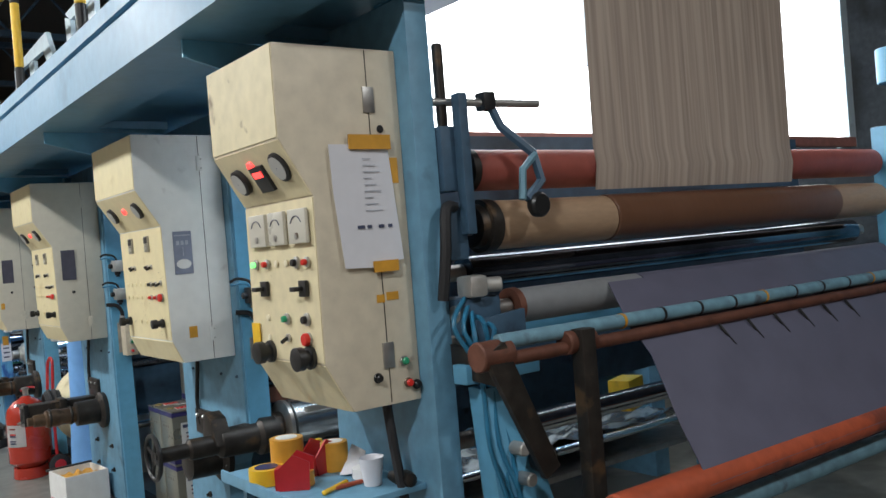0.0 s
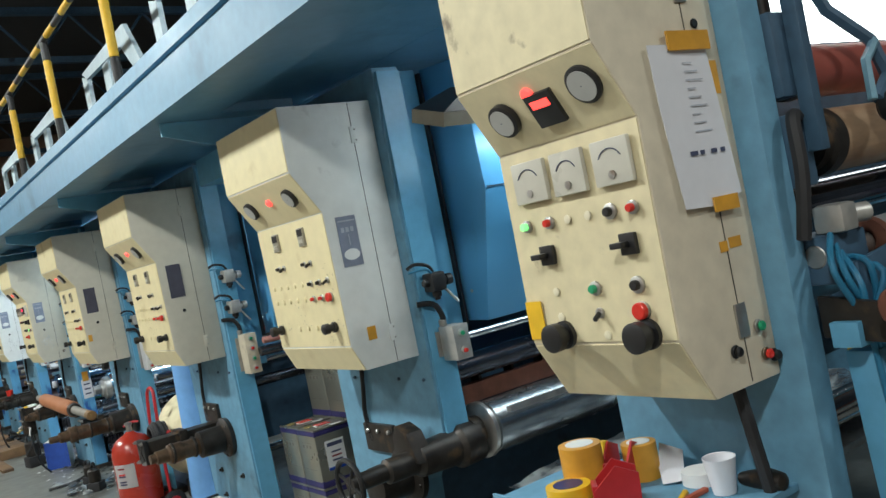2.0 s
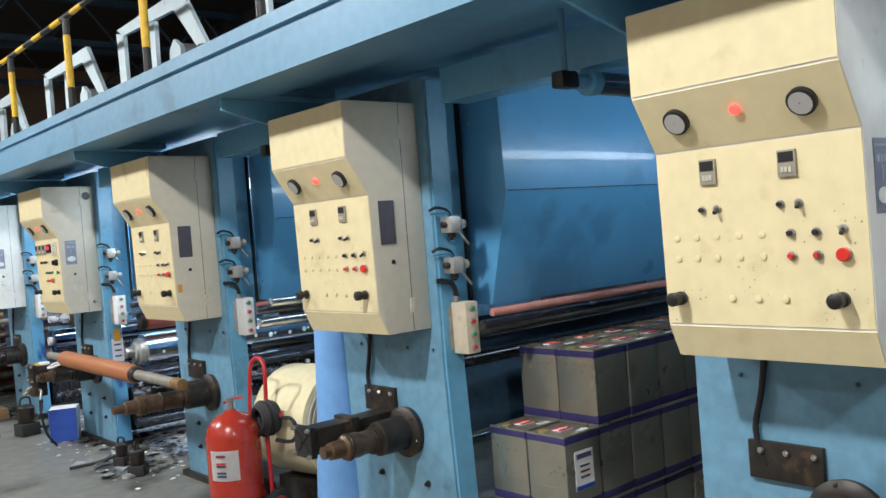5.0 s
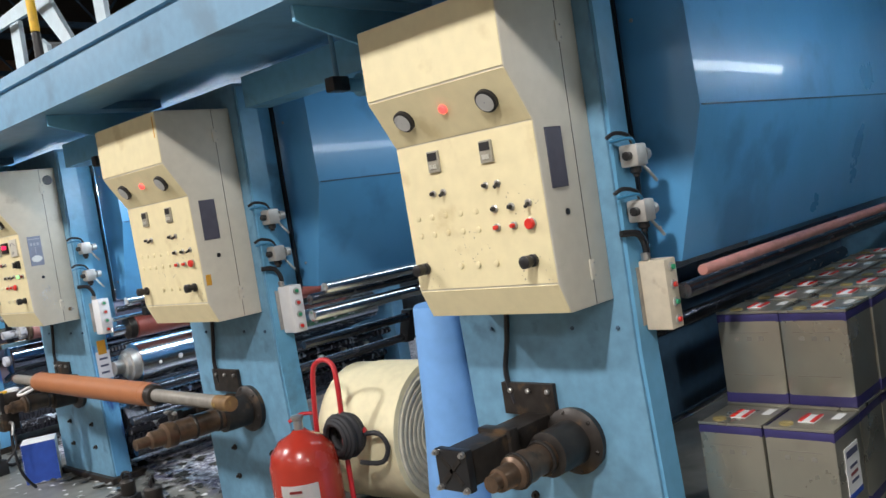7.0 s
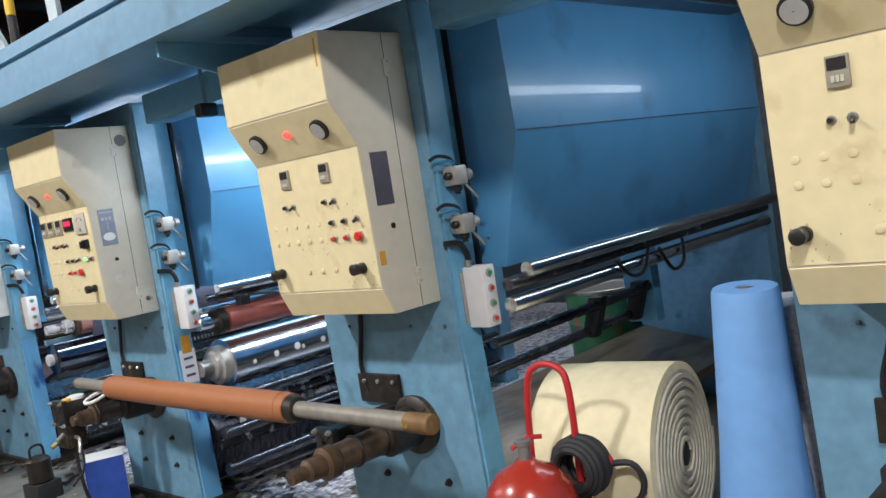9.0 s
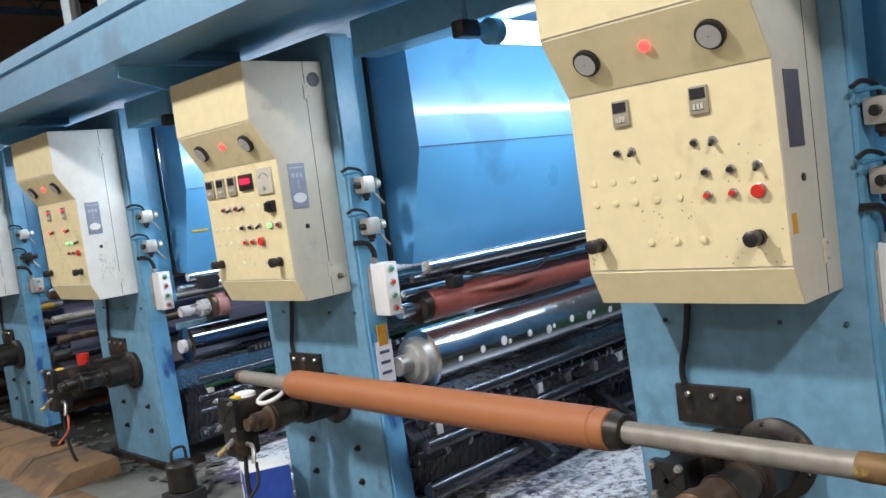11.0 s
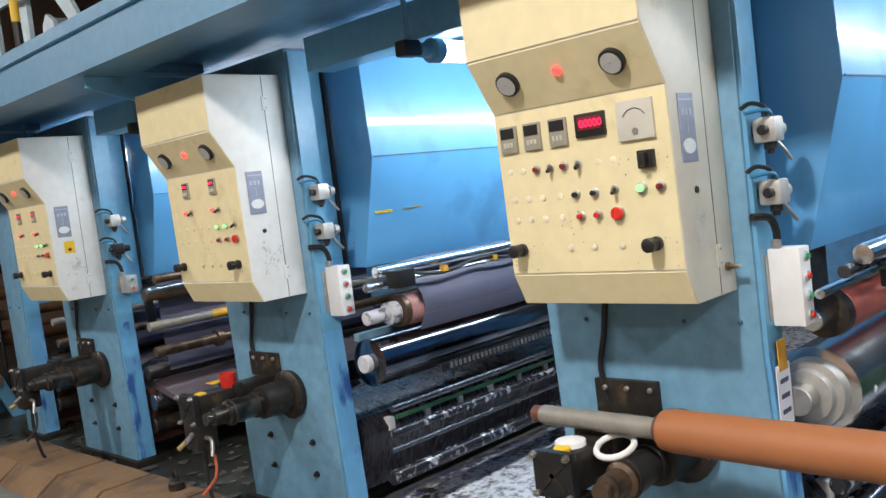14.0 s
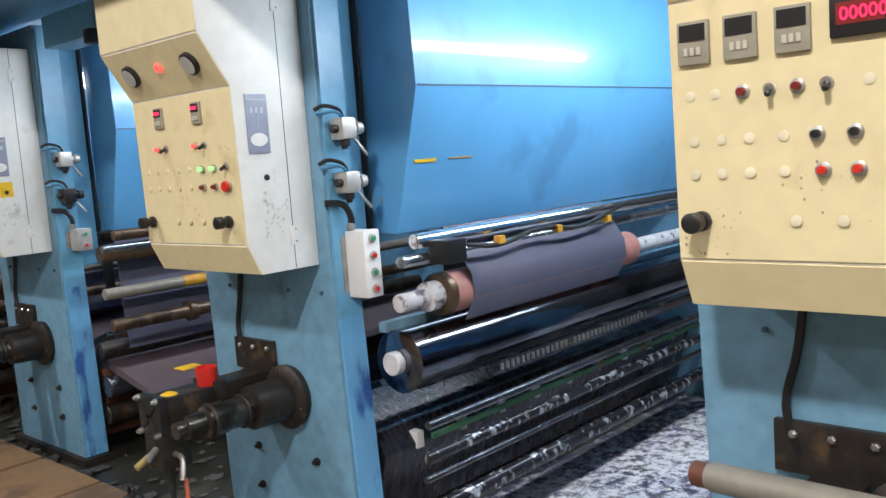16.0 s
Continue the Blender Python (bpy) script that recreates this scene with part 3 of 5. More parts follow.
        part("end_flange", lathe((1.94, -0.17, 1.08), (2.0, -0.17, 1.08), [(0, 0.05), (0.004, 0.078), (0.05, 0.083), (0.058, 0.075)], 32), GREASE, u)
        part("end_flange", lathe((4.05, -0.17, 1.08), (4.12, -0.17, 1.08), [(0, 0.06), (0.004, 0.07), (0.05, 0.07), (0.058, 0.05)], 32), GREASE, u)
        part("sensor", box(2.0, 2.07, -0.39, -0.33, 1.16, 1.22, 0.01), BLACK, u)
        roller(u, -0.10, 0.81, 0.15, CHROME, 1.98, 4.3, 1, 0.05, STEEL, "plate_cylinder")
        part("end_ring", lathe((1.90, -0.10, 0.81), (1.98, -0.10, 0.81), [(0, 0.05), (0.004, 0.085), (0.03, 0.09), (0.035, 0.115), (0.08, 0.12)], 32), ALU, u)
        for dz, dy2, mm, r in ((0.62, -0.26, DARKBAR, 0.03), (0.54, -0.2, SPLASHED, 0.03), (0.42, -0.22, DARKBAR, 0.035), (0.33, -0.1, SPLASHED, 0.03), (0.2, -0.2, DARKBAR, 0.04)):
            roller(u, dy2, dz, r, mm)
        for q in range(16):
            a = -0.12 + 0.16 * ((q * 7) % 5) / 5
            ny, nz = -math.cos(a), math.sin(a)
            p = Vector((2.12 + q * 0.125 + 0.04 * (q % 3), -0.10 + 0.148 * ny, 0.81 + 0.148 * nz))
            part("paint_spot", lathe(p, p + Vector((0, ny, nz)), [(0, 0.016 + 0.005 * (q % 3)), (0.003, 0.013 + 0.005 * (q % 3)), (0.005, 0.004)], 9), WHITEP, u)
        for bx in (2.5, 3.2):
            part("strut", prism([(-0.45, 0.22), (-0.40, 0.18), (0.1, 0.45), (0.06, 0.51)], "x", bx, bx + 0.05), DARKBAR, u)
        part("loose_cable", tube([(2.1, -0.3, 1.22), (2.4, -0.31, 1.17), (2.7, -0.3, 1.15), (2.9, -0.3, 1.22), (3.3, -0.3, 1.24)], 0.008), BLACK, u)
    else:
        roller(u, -0.30, 1.27, 0.03, CHROME if k == 4 else BROWNIRON, 1.9)
        roller(u, -0.28, 1.20, 0.024, DULLCHROME)
        if k == 4:
            roller(u, -0.27, 1.05, 0.082, PINKROLL, 2.07, 3.45, 1, 0.036, SPLASHWHITE)
            part("end_flange", lathe((2.035, -0.27, 1.05), (2.07, -0.27, 1.05), [(0, 0.05), (0.003, 0.082), (0.033, 0.085)], 32), BROWNIRON, u)
            part("shaft_collar", lathe((1.97, -0.27, 1.05), (2.035, -0.27, 1.05), [(0, 0.05), (0.004, 0.056), (0.06, 0.056)], 24), SPLASHWHITE, u)
            part("blue_rail", box(1.86, 4.42, -0.16, -0.12, 0.925, 0.965, 0.003), BLUEBAR, u)
            roller(u, -0.20, 0.815, 0.122, BLACKCHROME, 1.87, 4.35, 1, 0.045, SPLASHWHITE, "plate_cylinder")
            for q in range(34):
                part("drip_tooth", box(2.3 + q * 0.035, 2.315 + q * 0.035, -0.352, -0.345, 0.70, 0.728), STEEL, u)
            part("drip_rail", box(2.25, 4.4, -0.344, -0.332, 0.685, 0.735, 0.002), DARKBAR, u)
            for dz, dy2, mm, r in ((0.60, -0.36, DARKBAR, 0.018), (0.47, -0.34, SPLASHED, 0.024), (0.385, -0.33, DARKBAR, 0.014), (0.24, -0.30, SPLASHED, 0.036)):
                roller(u, dy2, dz, r, mm)
            part("green_rail", box(1.9, 4.4, -0.33, -0.315, 0.53, 0.55), GREEND, u)
            part("printed_film", sheet([[(2.13, -0.24, 1.30), (2.7, -0.24, 1.30), (3.28, -0.24, 1.30)], [(2.15, -0.354, 1.12), (2.7, -0.354, 1.12), (3.29, -0.354, 1.12)], [(2.16, -0.357, 1.04), (2.7, -0.357, 1.04), (3.30, -0.357, 1.04)], [(2.16, -0.30, 0.93), (2.7, -0.30, 0.93), (3.30, -0.30, 0.93)]]), WEBGREY, u, "grey violet film running over the rollers")
            part("cable", tube([(2.05, -0.36, 1.25), (2.3, -0.37, 1.21), (2.6, -0.37, 1.245), (2.9, -0.37, 1.22), (3.3, -0.37, 1.29)], 0.010), BLACK, u)
            for bx in (2.3, 2.7, 3.1):
                part("cable_tie", box(bx, bx + 0.035, -0.385, -0.355, 1.215, 1.245), YTAPE, u)
            part("sensor", box(1.95, 2.06, -0.42, -0.32, 1.18, 1.27, 0.01), BLACK, u)
        else:
            for dz, dy2, mm, r in ((1.17, -0.24, BROWNIRON, 0.045), (0.95, -0.25, SHAFTGREY, 0.032), (0.78, -0.3, BROWNIRON, 0.036), (0.62, -0.12, GREASE, 0.05), (0.42, -0.15, DARKBAR, 0.06), (0.25, -0.1, GREASE, 0.06)):
                roller(u, dy2, dz, r, mm)
            part("collar", lathe((2.3, -0.3, 0.78), (2.36, -0.3, 0.78), [(0, 0.045), (0.004, 0.06), (0.05, 0.06), (0.06, 0.045)], 24), BROWNIRON, u)
            part("tape_band", lathe((2.32, -0.25, 0.95), (2.5, -0.25, 0.95), [(0, 0.0335), (0.14, 0.0335)], 24), YTAPE, u)
            part("printed_film", sheet([[(1.98, -0.16, 1.28), (3.9, -0.16, 1.28)], [(1.98, -0.17, 0.9), (3.9, -0.17, 0.9)], [(1.98, -0.2, 0.62), (3.9, -0.2, 0.62)]]), WEBGREY, u, "grey violet film hanging behind the bars")
            part("upright", box(2.62, 2.68, -0.36, -0.30, 0.72, 1.08, 0.005), BLACK, u)
            part("tray", prism([(-0.52, 0.40), (-0.50, 0.44), (0.1, 0.60), (0.1, 0.54)], "x", 1.9, 4.4), WEBPURPLE, u)
    return u


for k, y in enumerate(UNITS):
    unit(k, y)


# ---- walkway on top of the line ----
way = thing("overhead_walkway", "blue steel walkway on top of the press with gussets", "walkway")
Y0, Y1 = 2.16, 20.5
part("edge_beam", prism([(1.0, 2.42), (1.0, 2.60), (1.02, 2.605), (1.02, 2.622), (1.0, 2.626), (1.0, 2.69), (1.08, 2.69), (1.08, 2.44), (1.3, 2.44), (1.3, 2.42)], "y", Y0, Y1), BEAM, way)
part("deck_plate", box(1.08, 1.80, Y0, Y1, 2.47, 2.50), BEAM, way)
part("deck_plate", box(1.803, 4.75, 3.45, Y1, 2.47, 2.50), BEAM, way)
for y in [2.05] + UNITS:
    part("gusset", prism([(1.06, 2.418), (1.06, 2.36), (1.68, 2.20), (1.68, 2.418)], "y", y + 0.74, y + 0.755), BLUE, way)
    part("cross_channel", box(1.02, 1.68, y + 0.64, y + 0.78, 2.425, 2.469), BEAM, way)
part("rear_beam", box(4.65, 4.75, 3.45, Y1, 2.3, 2.468), BEAM, way)
POSTS = [2.63, 3.96, 5.29, 6.62, 7.93, 9.24, 10.6, 11.95, 13.3, 14.6, 15.95, 17.3, 18.6]
rail = thing("guard_rail", "yellow and black striped tubular guard rail", "railing", (0, 0, 2.69))
for py in POSTS:
    for z0, z1, mm in ((0, 0.16, BLACK), (0.16, 0.52, YELLOW), (0.52, 0.64, BLACK)):
        part("post_band", rod((1.06, py, z0), (1.06, py, z1), 0.024, 12), mm, rail)
    part("post_foot", box(1.02, 1.1, py - 0.04, py + 0.04, 0, 0.012), BLACK, rail)
for q in range(int((18.6 - 2.63) / 0.216)):
    part("rail_band", rod((1.06, 2.63 + q * 0.216, 0.645), (1.06, 2.63 + (q + 1) * 0.216, 0.645), 0.02, 10), YELLOW if q % 2 else BLACK, rail)


def stand(y, label="pale blue roller stand with cut-out windows"):
    """A pair of cut-out end plates with idle rollers between, on the walkway."""
    s = thing("roller_stand", label, "roller stand", (0, y, 2.50), "roller stands on the walkway")
    for x in (1.42, 3.2):
        for poly in ([(1.25, 0.0), (1.36, 0.0), (1.38, 0.76), (1.26, 0.72)], [(0.0, 0.0), (0.14, 0.0), (0.12, 0.42), (0.0, 0.40)],
                     [(1.26, 0.72), (1.37, 0.78), (0.44, 0.80), (0.42, 0.70)], [(0.42, 0.70), (0.44, 0.80), (0.30, 0.80), (0.0, 0.40), (0.12, 0.40)],
                     [(0.74, 0.0), (0.88, 0.0), (0.86, 0.699), (0.72, 0.699)], [(0.30, 0.0), (0.55, 0.0), (0.52, 0.46), (0.45, 0.52), (0.36, 0.46)]):
            part("plate", prism(poly, "x", x, x + 0.03), WHITEFRAME, s)
    for dy, z, r in ((0.45, 0.45, 0.05), (0.75, 0.3, 0.04), (0.12, 0.28, 0.04)):
        part("idle_roller", rod((1.45, dy, z), (3.2, dy, z), r, 16), GREYROLL, s)
    part("bearing", box(1.38, 1.42, 0.3, 0.5, 0.12, 0.34, 0.01), DARKBLUE, s)
    return s


for y in (2.6, 4.3, 5.9, 7.9, 9.6, 11.6, 14.6, 16.6):
    stand(y)


# ---- control panels ----
def lettering(text, size, at, mat, parent):
    """Raised characters that face the aisle."""
    cu = bpy.data.curves.new("lettering", "FONT")
    cu.body, cu.size, cu.extrude = text, size, 0.0006
    tmp = new("lettering_source", cu)
    bpy.context.view_layer.update()
    me = bpy.data.meshes.new_from_object(tmp.evaluated_get(bpy.context.evaluated_depsgraph_get()))
    bpy.data.objects.remove(tmp)
    me.transform(Matrix(((0, 0, -1, at[0]), (-1, 0, 0, at[1]), (0, 1, 0, at[2]), (0, 0, 0, 1))))
    me.materials.clear()
    me.materials.append(mat)
    ob = tagged(new("digits", me), kind="stuff")
    ob.parent = parent
    return ob


def disc(parent, name, x, y, z, r, depth, mat, nx=-1.0, nz=0.0, seg=20, label=""):
    n = Vector((nx, 0, nz)).normalized()
    p = Vector((x, y, z))
    return part(name, lathe(p, p + n, [(0, r), (depth * 0.8, r), (depth, r * 0.85)], seg), mat, parent, label)


def gauge(parent, x, y, z, r, nx, nz):
    g = disc(parent, "gauge", x, y, z, r, 0.02, BLACK, nx, nz, 28, "round black pressure gauge")
    n = Vector((nx, 0, nz)).normalized()
    p = Vector((x, y, z)) + n * 0.0195
    part("dial", lathe(p, p + n, [(0, r * 0.80), (0.002, r * 0.8)], 28), GAUGEFACE, g)
    part("needle", rod(p + n * 0.003, p + n * 0.003 + Vector((-nz * 0.02, 0.012, 0.02)), 0.0018, 6), INK, g)
    return g


def button(parent, y, z, mat, x, r=0.011, big=False):
    b = disc(parent, "button", x, y, z, r * 1.35, 0.008, STEEL)
    disc(b, "cap", x - 0.007, y, z, r * (1.25 if big else 0.8), 0.014, mat)


def switch(parent, y, z, x):
    b = disc(parent, "switch", x, y, z, 0.013, 0.008, STEEL)
    part("lever", rod((x - 0.006, y, z), (x - 0.032, y - 0.006, z - 0.012), 0.0065, 8), BLACK, b)


def plug(parent, y, z, x, mat=None):
    disc(parent, "blanking_plug", x, y, z, 0.011, 0.004, mat or BLANK, seg=14)


def knob(parent, y, z, x, r=0.022):
    b = part("knob", lathe((x, y, z), (x - 1, y, z), [(0, r), (0.012, r), (0.014, r * 0.72), (0.03, r * 0.7), (0.032, r), (0.055, r), (0.058, r * 0.8)], 20), BLACK, parent, "black screw regulator knob")
    return b


def counter(parent, y, z, x, lit=False, h=0.078, w=0.056):
    c = part("counter", box(x - 0.014, x, y - w / 2, y + w / 2, z - h / 2, z + h / 2, 0.004), LAMPGREY, parent)
    part("display", box(x - 0.0165, x - 0.013, y - w * 0.4, y + w * 0.4, z + 0.004, z + h * 0.42), BLACK, c)
    if lit:
        part("digits", box(x - 0.018, x - 0.016, y - w * 0.3, y + w * 0.3, z + 0.012, z + 0.024), PINKGLOW, c)
    for q in (-1, 0, 1):
        part("key", box(x - 0.018, x - 0.013, y + q * w * 0.2 - 0.004, y + q * w * 0.2 + 0.004, z - 0.026, z - 0.010), METERFACE, c)


def meter(parent, y, z, x, w=0.10, h=0.09):
    c = part("meter", box(x - 0.014, x, y - w / 2, y + w / 2, z - h / 2, z + h / 2, 0.004), METERFACE, parent, "square analogue meter")
    part("scale", tube([(x - 0.0155, y + w * 0.34 * math.cos(a), z - 0.008 + w * 0.34 * math.sin(a)) for a in (0.5, 1.0, 1.57, 2.14, 2.64)], 0.0015, 4), INK, c)
    part("screw", lathe((x - 0.014, y, z - h * 0.28), (x - 1, y, z - h * 0.28), [(0, 0.010), (0.004, 0.010)], 14), STEEL, c)


def name_plate(parent, x0, x1, z0, z1, mat, printed):
    p = part("name_plate", box(x0, x1, -0.004, 0.0, z0, z1), mat, parent, "grey printed name plate")
    if printed:
        part("print_border", box(x0 + 0.006, x1 - 0.006, -0.0055, -0.0038, z1 - 0.022, z1 - 0.016), PLATEINK, p)
        for q in range(3):
            part("print_bar", box(x0 + 0.014 + q * 0.022, x0 + 0.028 + q * 0.022, -0.0055, -0.0038, z1 - 0.065, z1 - 0.045), PLATEINK, p)
        part("print_line", box((x0 + x1) / 2 - 0.002, (x0 + x1) / 2 + 0.002, -0.0055, -0.0038, z0 + 0.085, z1 - 0.075), PLATEINK, p)
        cx, cz = (x0 + x1) / 2, z0 + 0.048
        bm = bmesh.new()
        ring = [(cx + 0.036 * math.cos(a * math.pi / 12), cz + 0.023 * math.sin(a * math.pi / 12)) for a in range(24)]
        v = [bm.verts.new((a, -0.0056, b)) for a, b in ring]
        w = [bm.verts.new((a, -0.0038, b)) for a, b in ring]
        bm.faces.new(v)
        for q in range(24):
            bm.faces.new((v[q], w[q], w[(q + 1) % 24], v[(q + 1) % 24]))
        part("oval_mark", bm, LABEL, p)


def housing(parent, prof, width, front, side, line=0.004):
    part("housing", prism(prof, "y", 0.0, width, 0.006), side, parent, "folded sheet-steel box")
    # front skins, 2 mm proud of the box
    f = prof[:5]
    for (xa, za), (xb, zb) in zip(f, f[1:]):
        d = Vector((xb - xa, 0, zb - za))
        n = Vector((d.z, 0, -d.x)).normalized()
        if n.x > 0:
            n = -n
        e = d.normalized() * 0.004
        bm = bmesh.new()
        a, b = Vector((xa, 0, za)) + e, Vector((xb, 0, zb)) - e
        vs = []
        for off in (n * -0.002, n * 0.003):
            for p, yy in ((a, 0.004), (b, 0.004), (b, width - 0.004), (a, width - 0.004)):
                q = p + off
                vs.append(bm.verts.new((q.x, yy, q.z)))
        for idx in ((4, 5, 6, 7), (0, 3, 2, 1), (0, 1, 5, 4), (1, 2, 6, 5), (2, 3, 7, 6), (3, 0, 4, 7)):
            bm.faces.new([vs[i] for i in idx])
        bmesh.ops.recalc_face_normals(bm, faces=bm.faces)
        part("front_skin", bm, front, parent)


PROFILE = [(1.27, 2.30), (1.27, 2.04), (1.38, 1.865), (1.39, 1.315), (1.44, 1.205), (1.698, 1.205), (1.698, 2.30)]


def control_panel(k, y):
    side = (LITSIDE, CREAMSIDE, CREAMSIDE, CREAMSIDE, LITSIDE, LITSIDE, LITSIDE)[k]
    p = thing("control_panel", ("cream control cabinet with gauges and a yellow tape mark",
                                "cream control cabinet with gauges and dark name plate",
                                "cream control cabinet with its side coloured greyer for cool light",
                                "cream control cabinet with meter, counters and magenta digits",
                                "cream control cabinet with lit red counters, side coloured whiter as lit",
                                "cream control cabinet with a yellow sticker, side coloured whiter as lit",
                                "cream control cabinet on the last unit")[k], "control cabinet", (0, y, 0), "control cabinets along the press")
    W, X = 0.66, 1.382
    housing(p, PROFILE, W, CREAM, side)
    sn = (-0.847, -0.532)
    gx, gz = 1.322, 1.955
    gauge(p, gx, 0.13, gz, 0.042, *sn)
    gauge(p, gx, 0.53, gz, 0.042, *sn)
    disc(p, "pilot_lamp", gx, 0.33, gz + 0.01, 0.016, 0.018, REDGLOW, *sn, label="lit red pilot lamp")
    if k == 3:
        for q in (0.60, 0.50, 0.395):
            counter(p, q, 1.775, X, False, 0.09, 0.07)
        dg = part("digital_meter", box(X - 0.016, X, 0.215, 0.325, 1.745, 1.82, 0.004), BLACK, p)
        part("display", box(X - 0.0175, X - 0.015, 0.228, 0.312, 1.768, 1.808), DARKRED, dg)
        lettering("00000", 0.034, (X - 0.0185, 0.306, 1.776), PINKGLOW, dg)
        meter(p, 0.11, 1.775, X, 0.125, 0.12)
        for q in (0.50, 0.39):
            button(p, q, 1.665, DARKRED, X)
        for q in (0.445, 0.335):
            switch(p, q, 1.665, X)
        for q in (0.615, 0.56, 0.26, 0.205):
            plug(p, q, 1.665, X)
        rot = part("rotary_switch", box(X - 0.02, X, 0.058, 0.112, 1.628, 1.682, 0.004), BLACK, p)
        part("grip", box(X - 0.045, X - 0.018, 0.075, 0.095, 1.635, 1.675, 0.004), BLACK, rot)
        for q, mm in ((0.355, BLACK), (0.285, BLACK)):
            button(p, q, 1.57, mm, X)
        switch(p, 0.21, 1.575, X)
        button(p, 0.115, 1.57, GREENGLOW, X, 0.014)
        button(p, 0.02 + 0.03, 1.57, DARKRED, X, 0.012)
        for q in (0.61, 0.55, 0.49, 0.42):
            plug(p, q, 1.57, X)
            plug(p, q, 1.50, X)
        button(p, 0.345, 1.50, REDB, X)
        button(p, 0.28, 1.50, REDB, X)
        button(p, 0.205, 1.50, REDB, X, 0.016, True)
        bottom = (0.40, 0.31, 0.205)
    else:
        lit = k in (4, 5)
        counter(p, 0.47, 1.79, X, lit)
        counter(p, 0.215, 1.79, X, lit)
        for q in (0.50, 0.245):
            button(p, q, 1.675, REDGLOW if lit else BLACK, X, 0.009)
        for q in (0.45, 0.19):
            switch(p, q, 1.675, X)
        for q in (0.22, 0.145):
            button(p, q, 1.59, GREENGLOW if lit else BLACK, X, 0.010)
        switch(p, 0.07, 1.595, X)
        for q in (0.60, 0.53, 0.46, 0.385, 0.31):
            plug(p, q, 1.59, X, CREAM)
            plug(p, q, 1.525, X, CREAM)
        for q in (0.22, 0.145):
            button(p, q, 1.525, DARKRED if lit else REDB, X, 0.010)
        button(p, 0.07, 1.525, REDB, X, 0.015, True)
        bottom = (0.42, 0.335, 0.25)
    for q in bottom:
        plug(p, q, 1.40, X, BLANK if k == 3 else CREAM)
    knob(p, 0.085, 1.40, X)
    knob(p, 0.60, 1.40, X)
    # near side: plate, lock, door seam, hinge
    name_plate(p, 1.43, 1.52, 1.63, 1.835, DARKPLATE if k in (1, 2) else PLATE, k not in (1, 2))
    if k:
        part("lock", lathe((1.495, 0.0, 1.545), (1.495, -1, 1.545), [(0, 0.011), (0.004, 0.011)], 14), BLACK, p)
    part("door_seam", box(1.588, 1.5905, -0.001, 0.001, 1.21, 2.295), GREASE, p)
    for hz in (2.16, 1.33):
        part("hinge", box(1.575, 1.605, -0.005, 0.0, hz - 0.035, hz + 0.035, 0.002), side, p)
        for dz in (-0.022, 0.022):
            part("screw", rod((1.598, -0.004, hz + dz), (1.598, -0.008, hz + dz), 0.004, 6), STEEL, p)
    if k == 0:
        part("tape_mark", box(1.475, 1.515, -0.0015, 0.0, 1.32, 1.375), YTAPE, p)
    if k == 2:
        part("tape_mark", box(1.40, 1.43, -0.0015, 0.0, 1.40, 1.455), YTAPE, p)
    if k >= 3:
        rd = random.Random(k)
        marks = bmesh.new()
        for _ in range(46):
            cx, cz, sz = rd.gauss(1.50, 0.03), rd.gauss(1.42, 0.035), rd.uniform(0.002, 0.007)
            marks.faces.new([marks.verts.new((cx + sz * rd.uniform(0.4, 1.2) * math.cos(a), -0.0012, cz + sz * rd.uniform(0.6, 1.8) * math.sin(a))) for a in (0, 1.05, 2.09, 3.14, 4.19, 5.24)])
        tagged(part("soiled_marks", marks, SIDEGRIME, p), kind="stuff")
    if k == 5:
        part("sticker", box(1.46, 1.53, -0.002, 0.0, 1.52, 1.60), YELLOW, p)
    if k in (3,):
        part("cable_hole", lathe((1.64, 0.0, 2.215), (1.64, -1, 2.215), [(0, 0.034), (0.004, 0.034)], 20), BLACK, p)
        part("latch", lathe((1.64, 0, 1.29), (1.64, -1, 1.29), [(0, 0.014), (0.01, 0.014), (0.012, 0.008), (0.045, 0.008)], 12), STEEL, p)
    if k == 2:
        part("handle_slot", box(1.2665, 1.27, 0.02, 0.032, 2.17, 2.275, 0.002), YTAPE, p)
    return p


for k, y in enumerate(UNITS[:6]):
    control_panel(k, y)


# ---- pneumatic valves and button boxes on the posts ----
def valve(y, z, label, dark=False):
    v = thing("air_regulator", label, "air valve", (1.765, y - 0.062, z), "air regulators on the posts")
    part("body", box(-0.035, 0.035, -0.095, -0.02, -0.04, 0.04, 0.012), BLACK if dark else ALU, v)
    part("mount", rod((0, 0, 0), (0, -0.03, 0), 0.025, 12), BLACK, v)
    part("knob", lathe((0.03, -0.06, 0.0), (1, -0.06, 0.0), [(0, 0.018), (0.02, 0.018), (0.022, 0.025), (0.05, 0.023), (0.055, 0.014)], 16), BLACK if dark else ALU, v)
    part("port", rod((-0.03, -0.06, 0.0), (-0.06, -0.06, 0.0), 0.016, 10), BLACK, v)
    part("lever", tube([(0.04, -0.06, -0.03), (0.06, -0.08, -0.07), (0.08, -0.09, -0.10)], 0.006), STEEL, v)
    part("bowl", lathe((0, -0.06, -0.03), (0, -0.06, -1), [(0, 0.02), (0.03, 0.02), (0.035, 0.012), (0.045, 0.012)], 14), BLACK, v)
    part("hose", tube([(0, -0.06, 0.035), (-0.02, -0.06, 0.07), (-0.07, -0.04, 0.085), (-0.10, -0.02, 0.07)], 0.0075), BLACK, v)
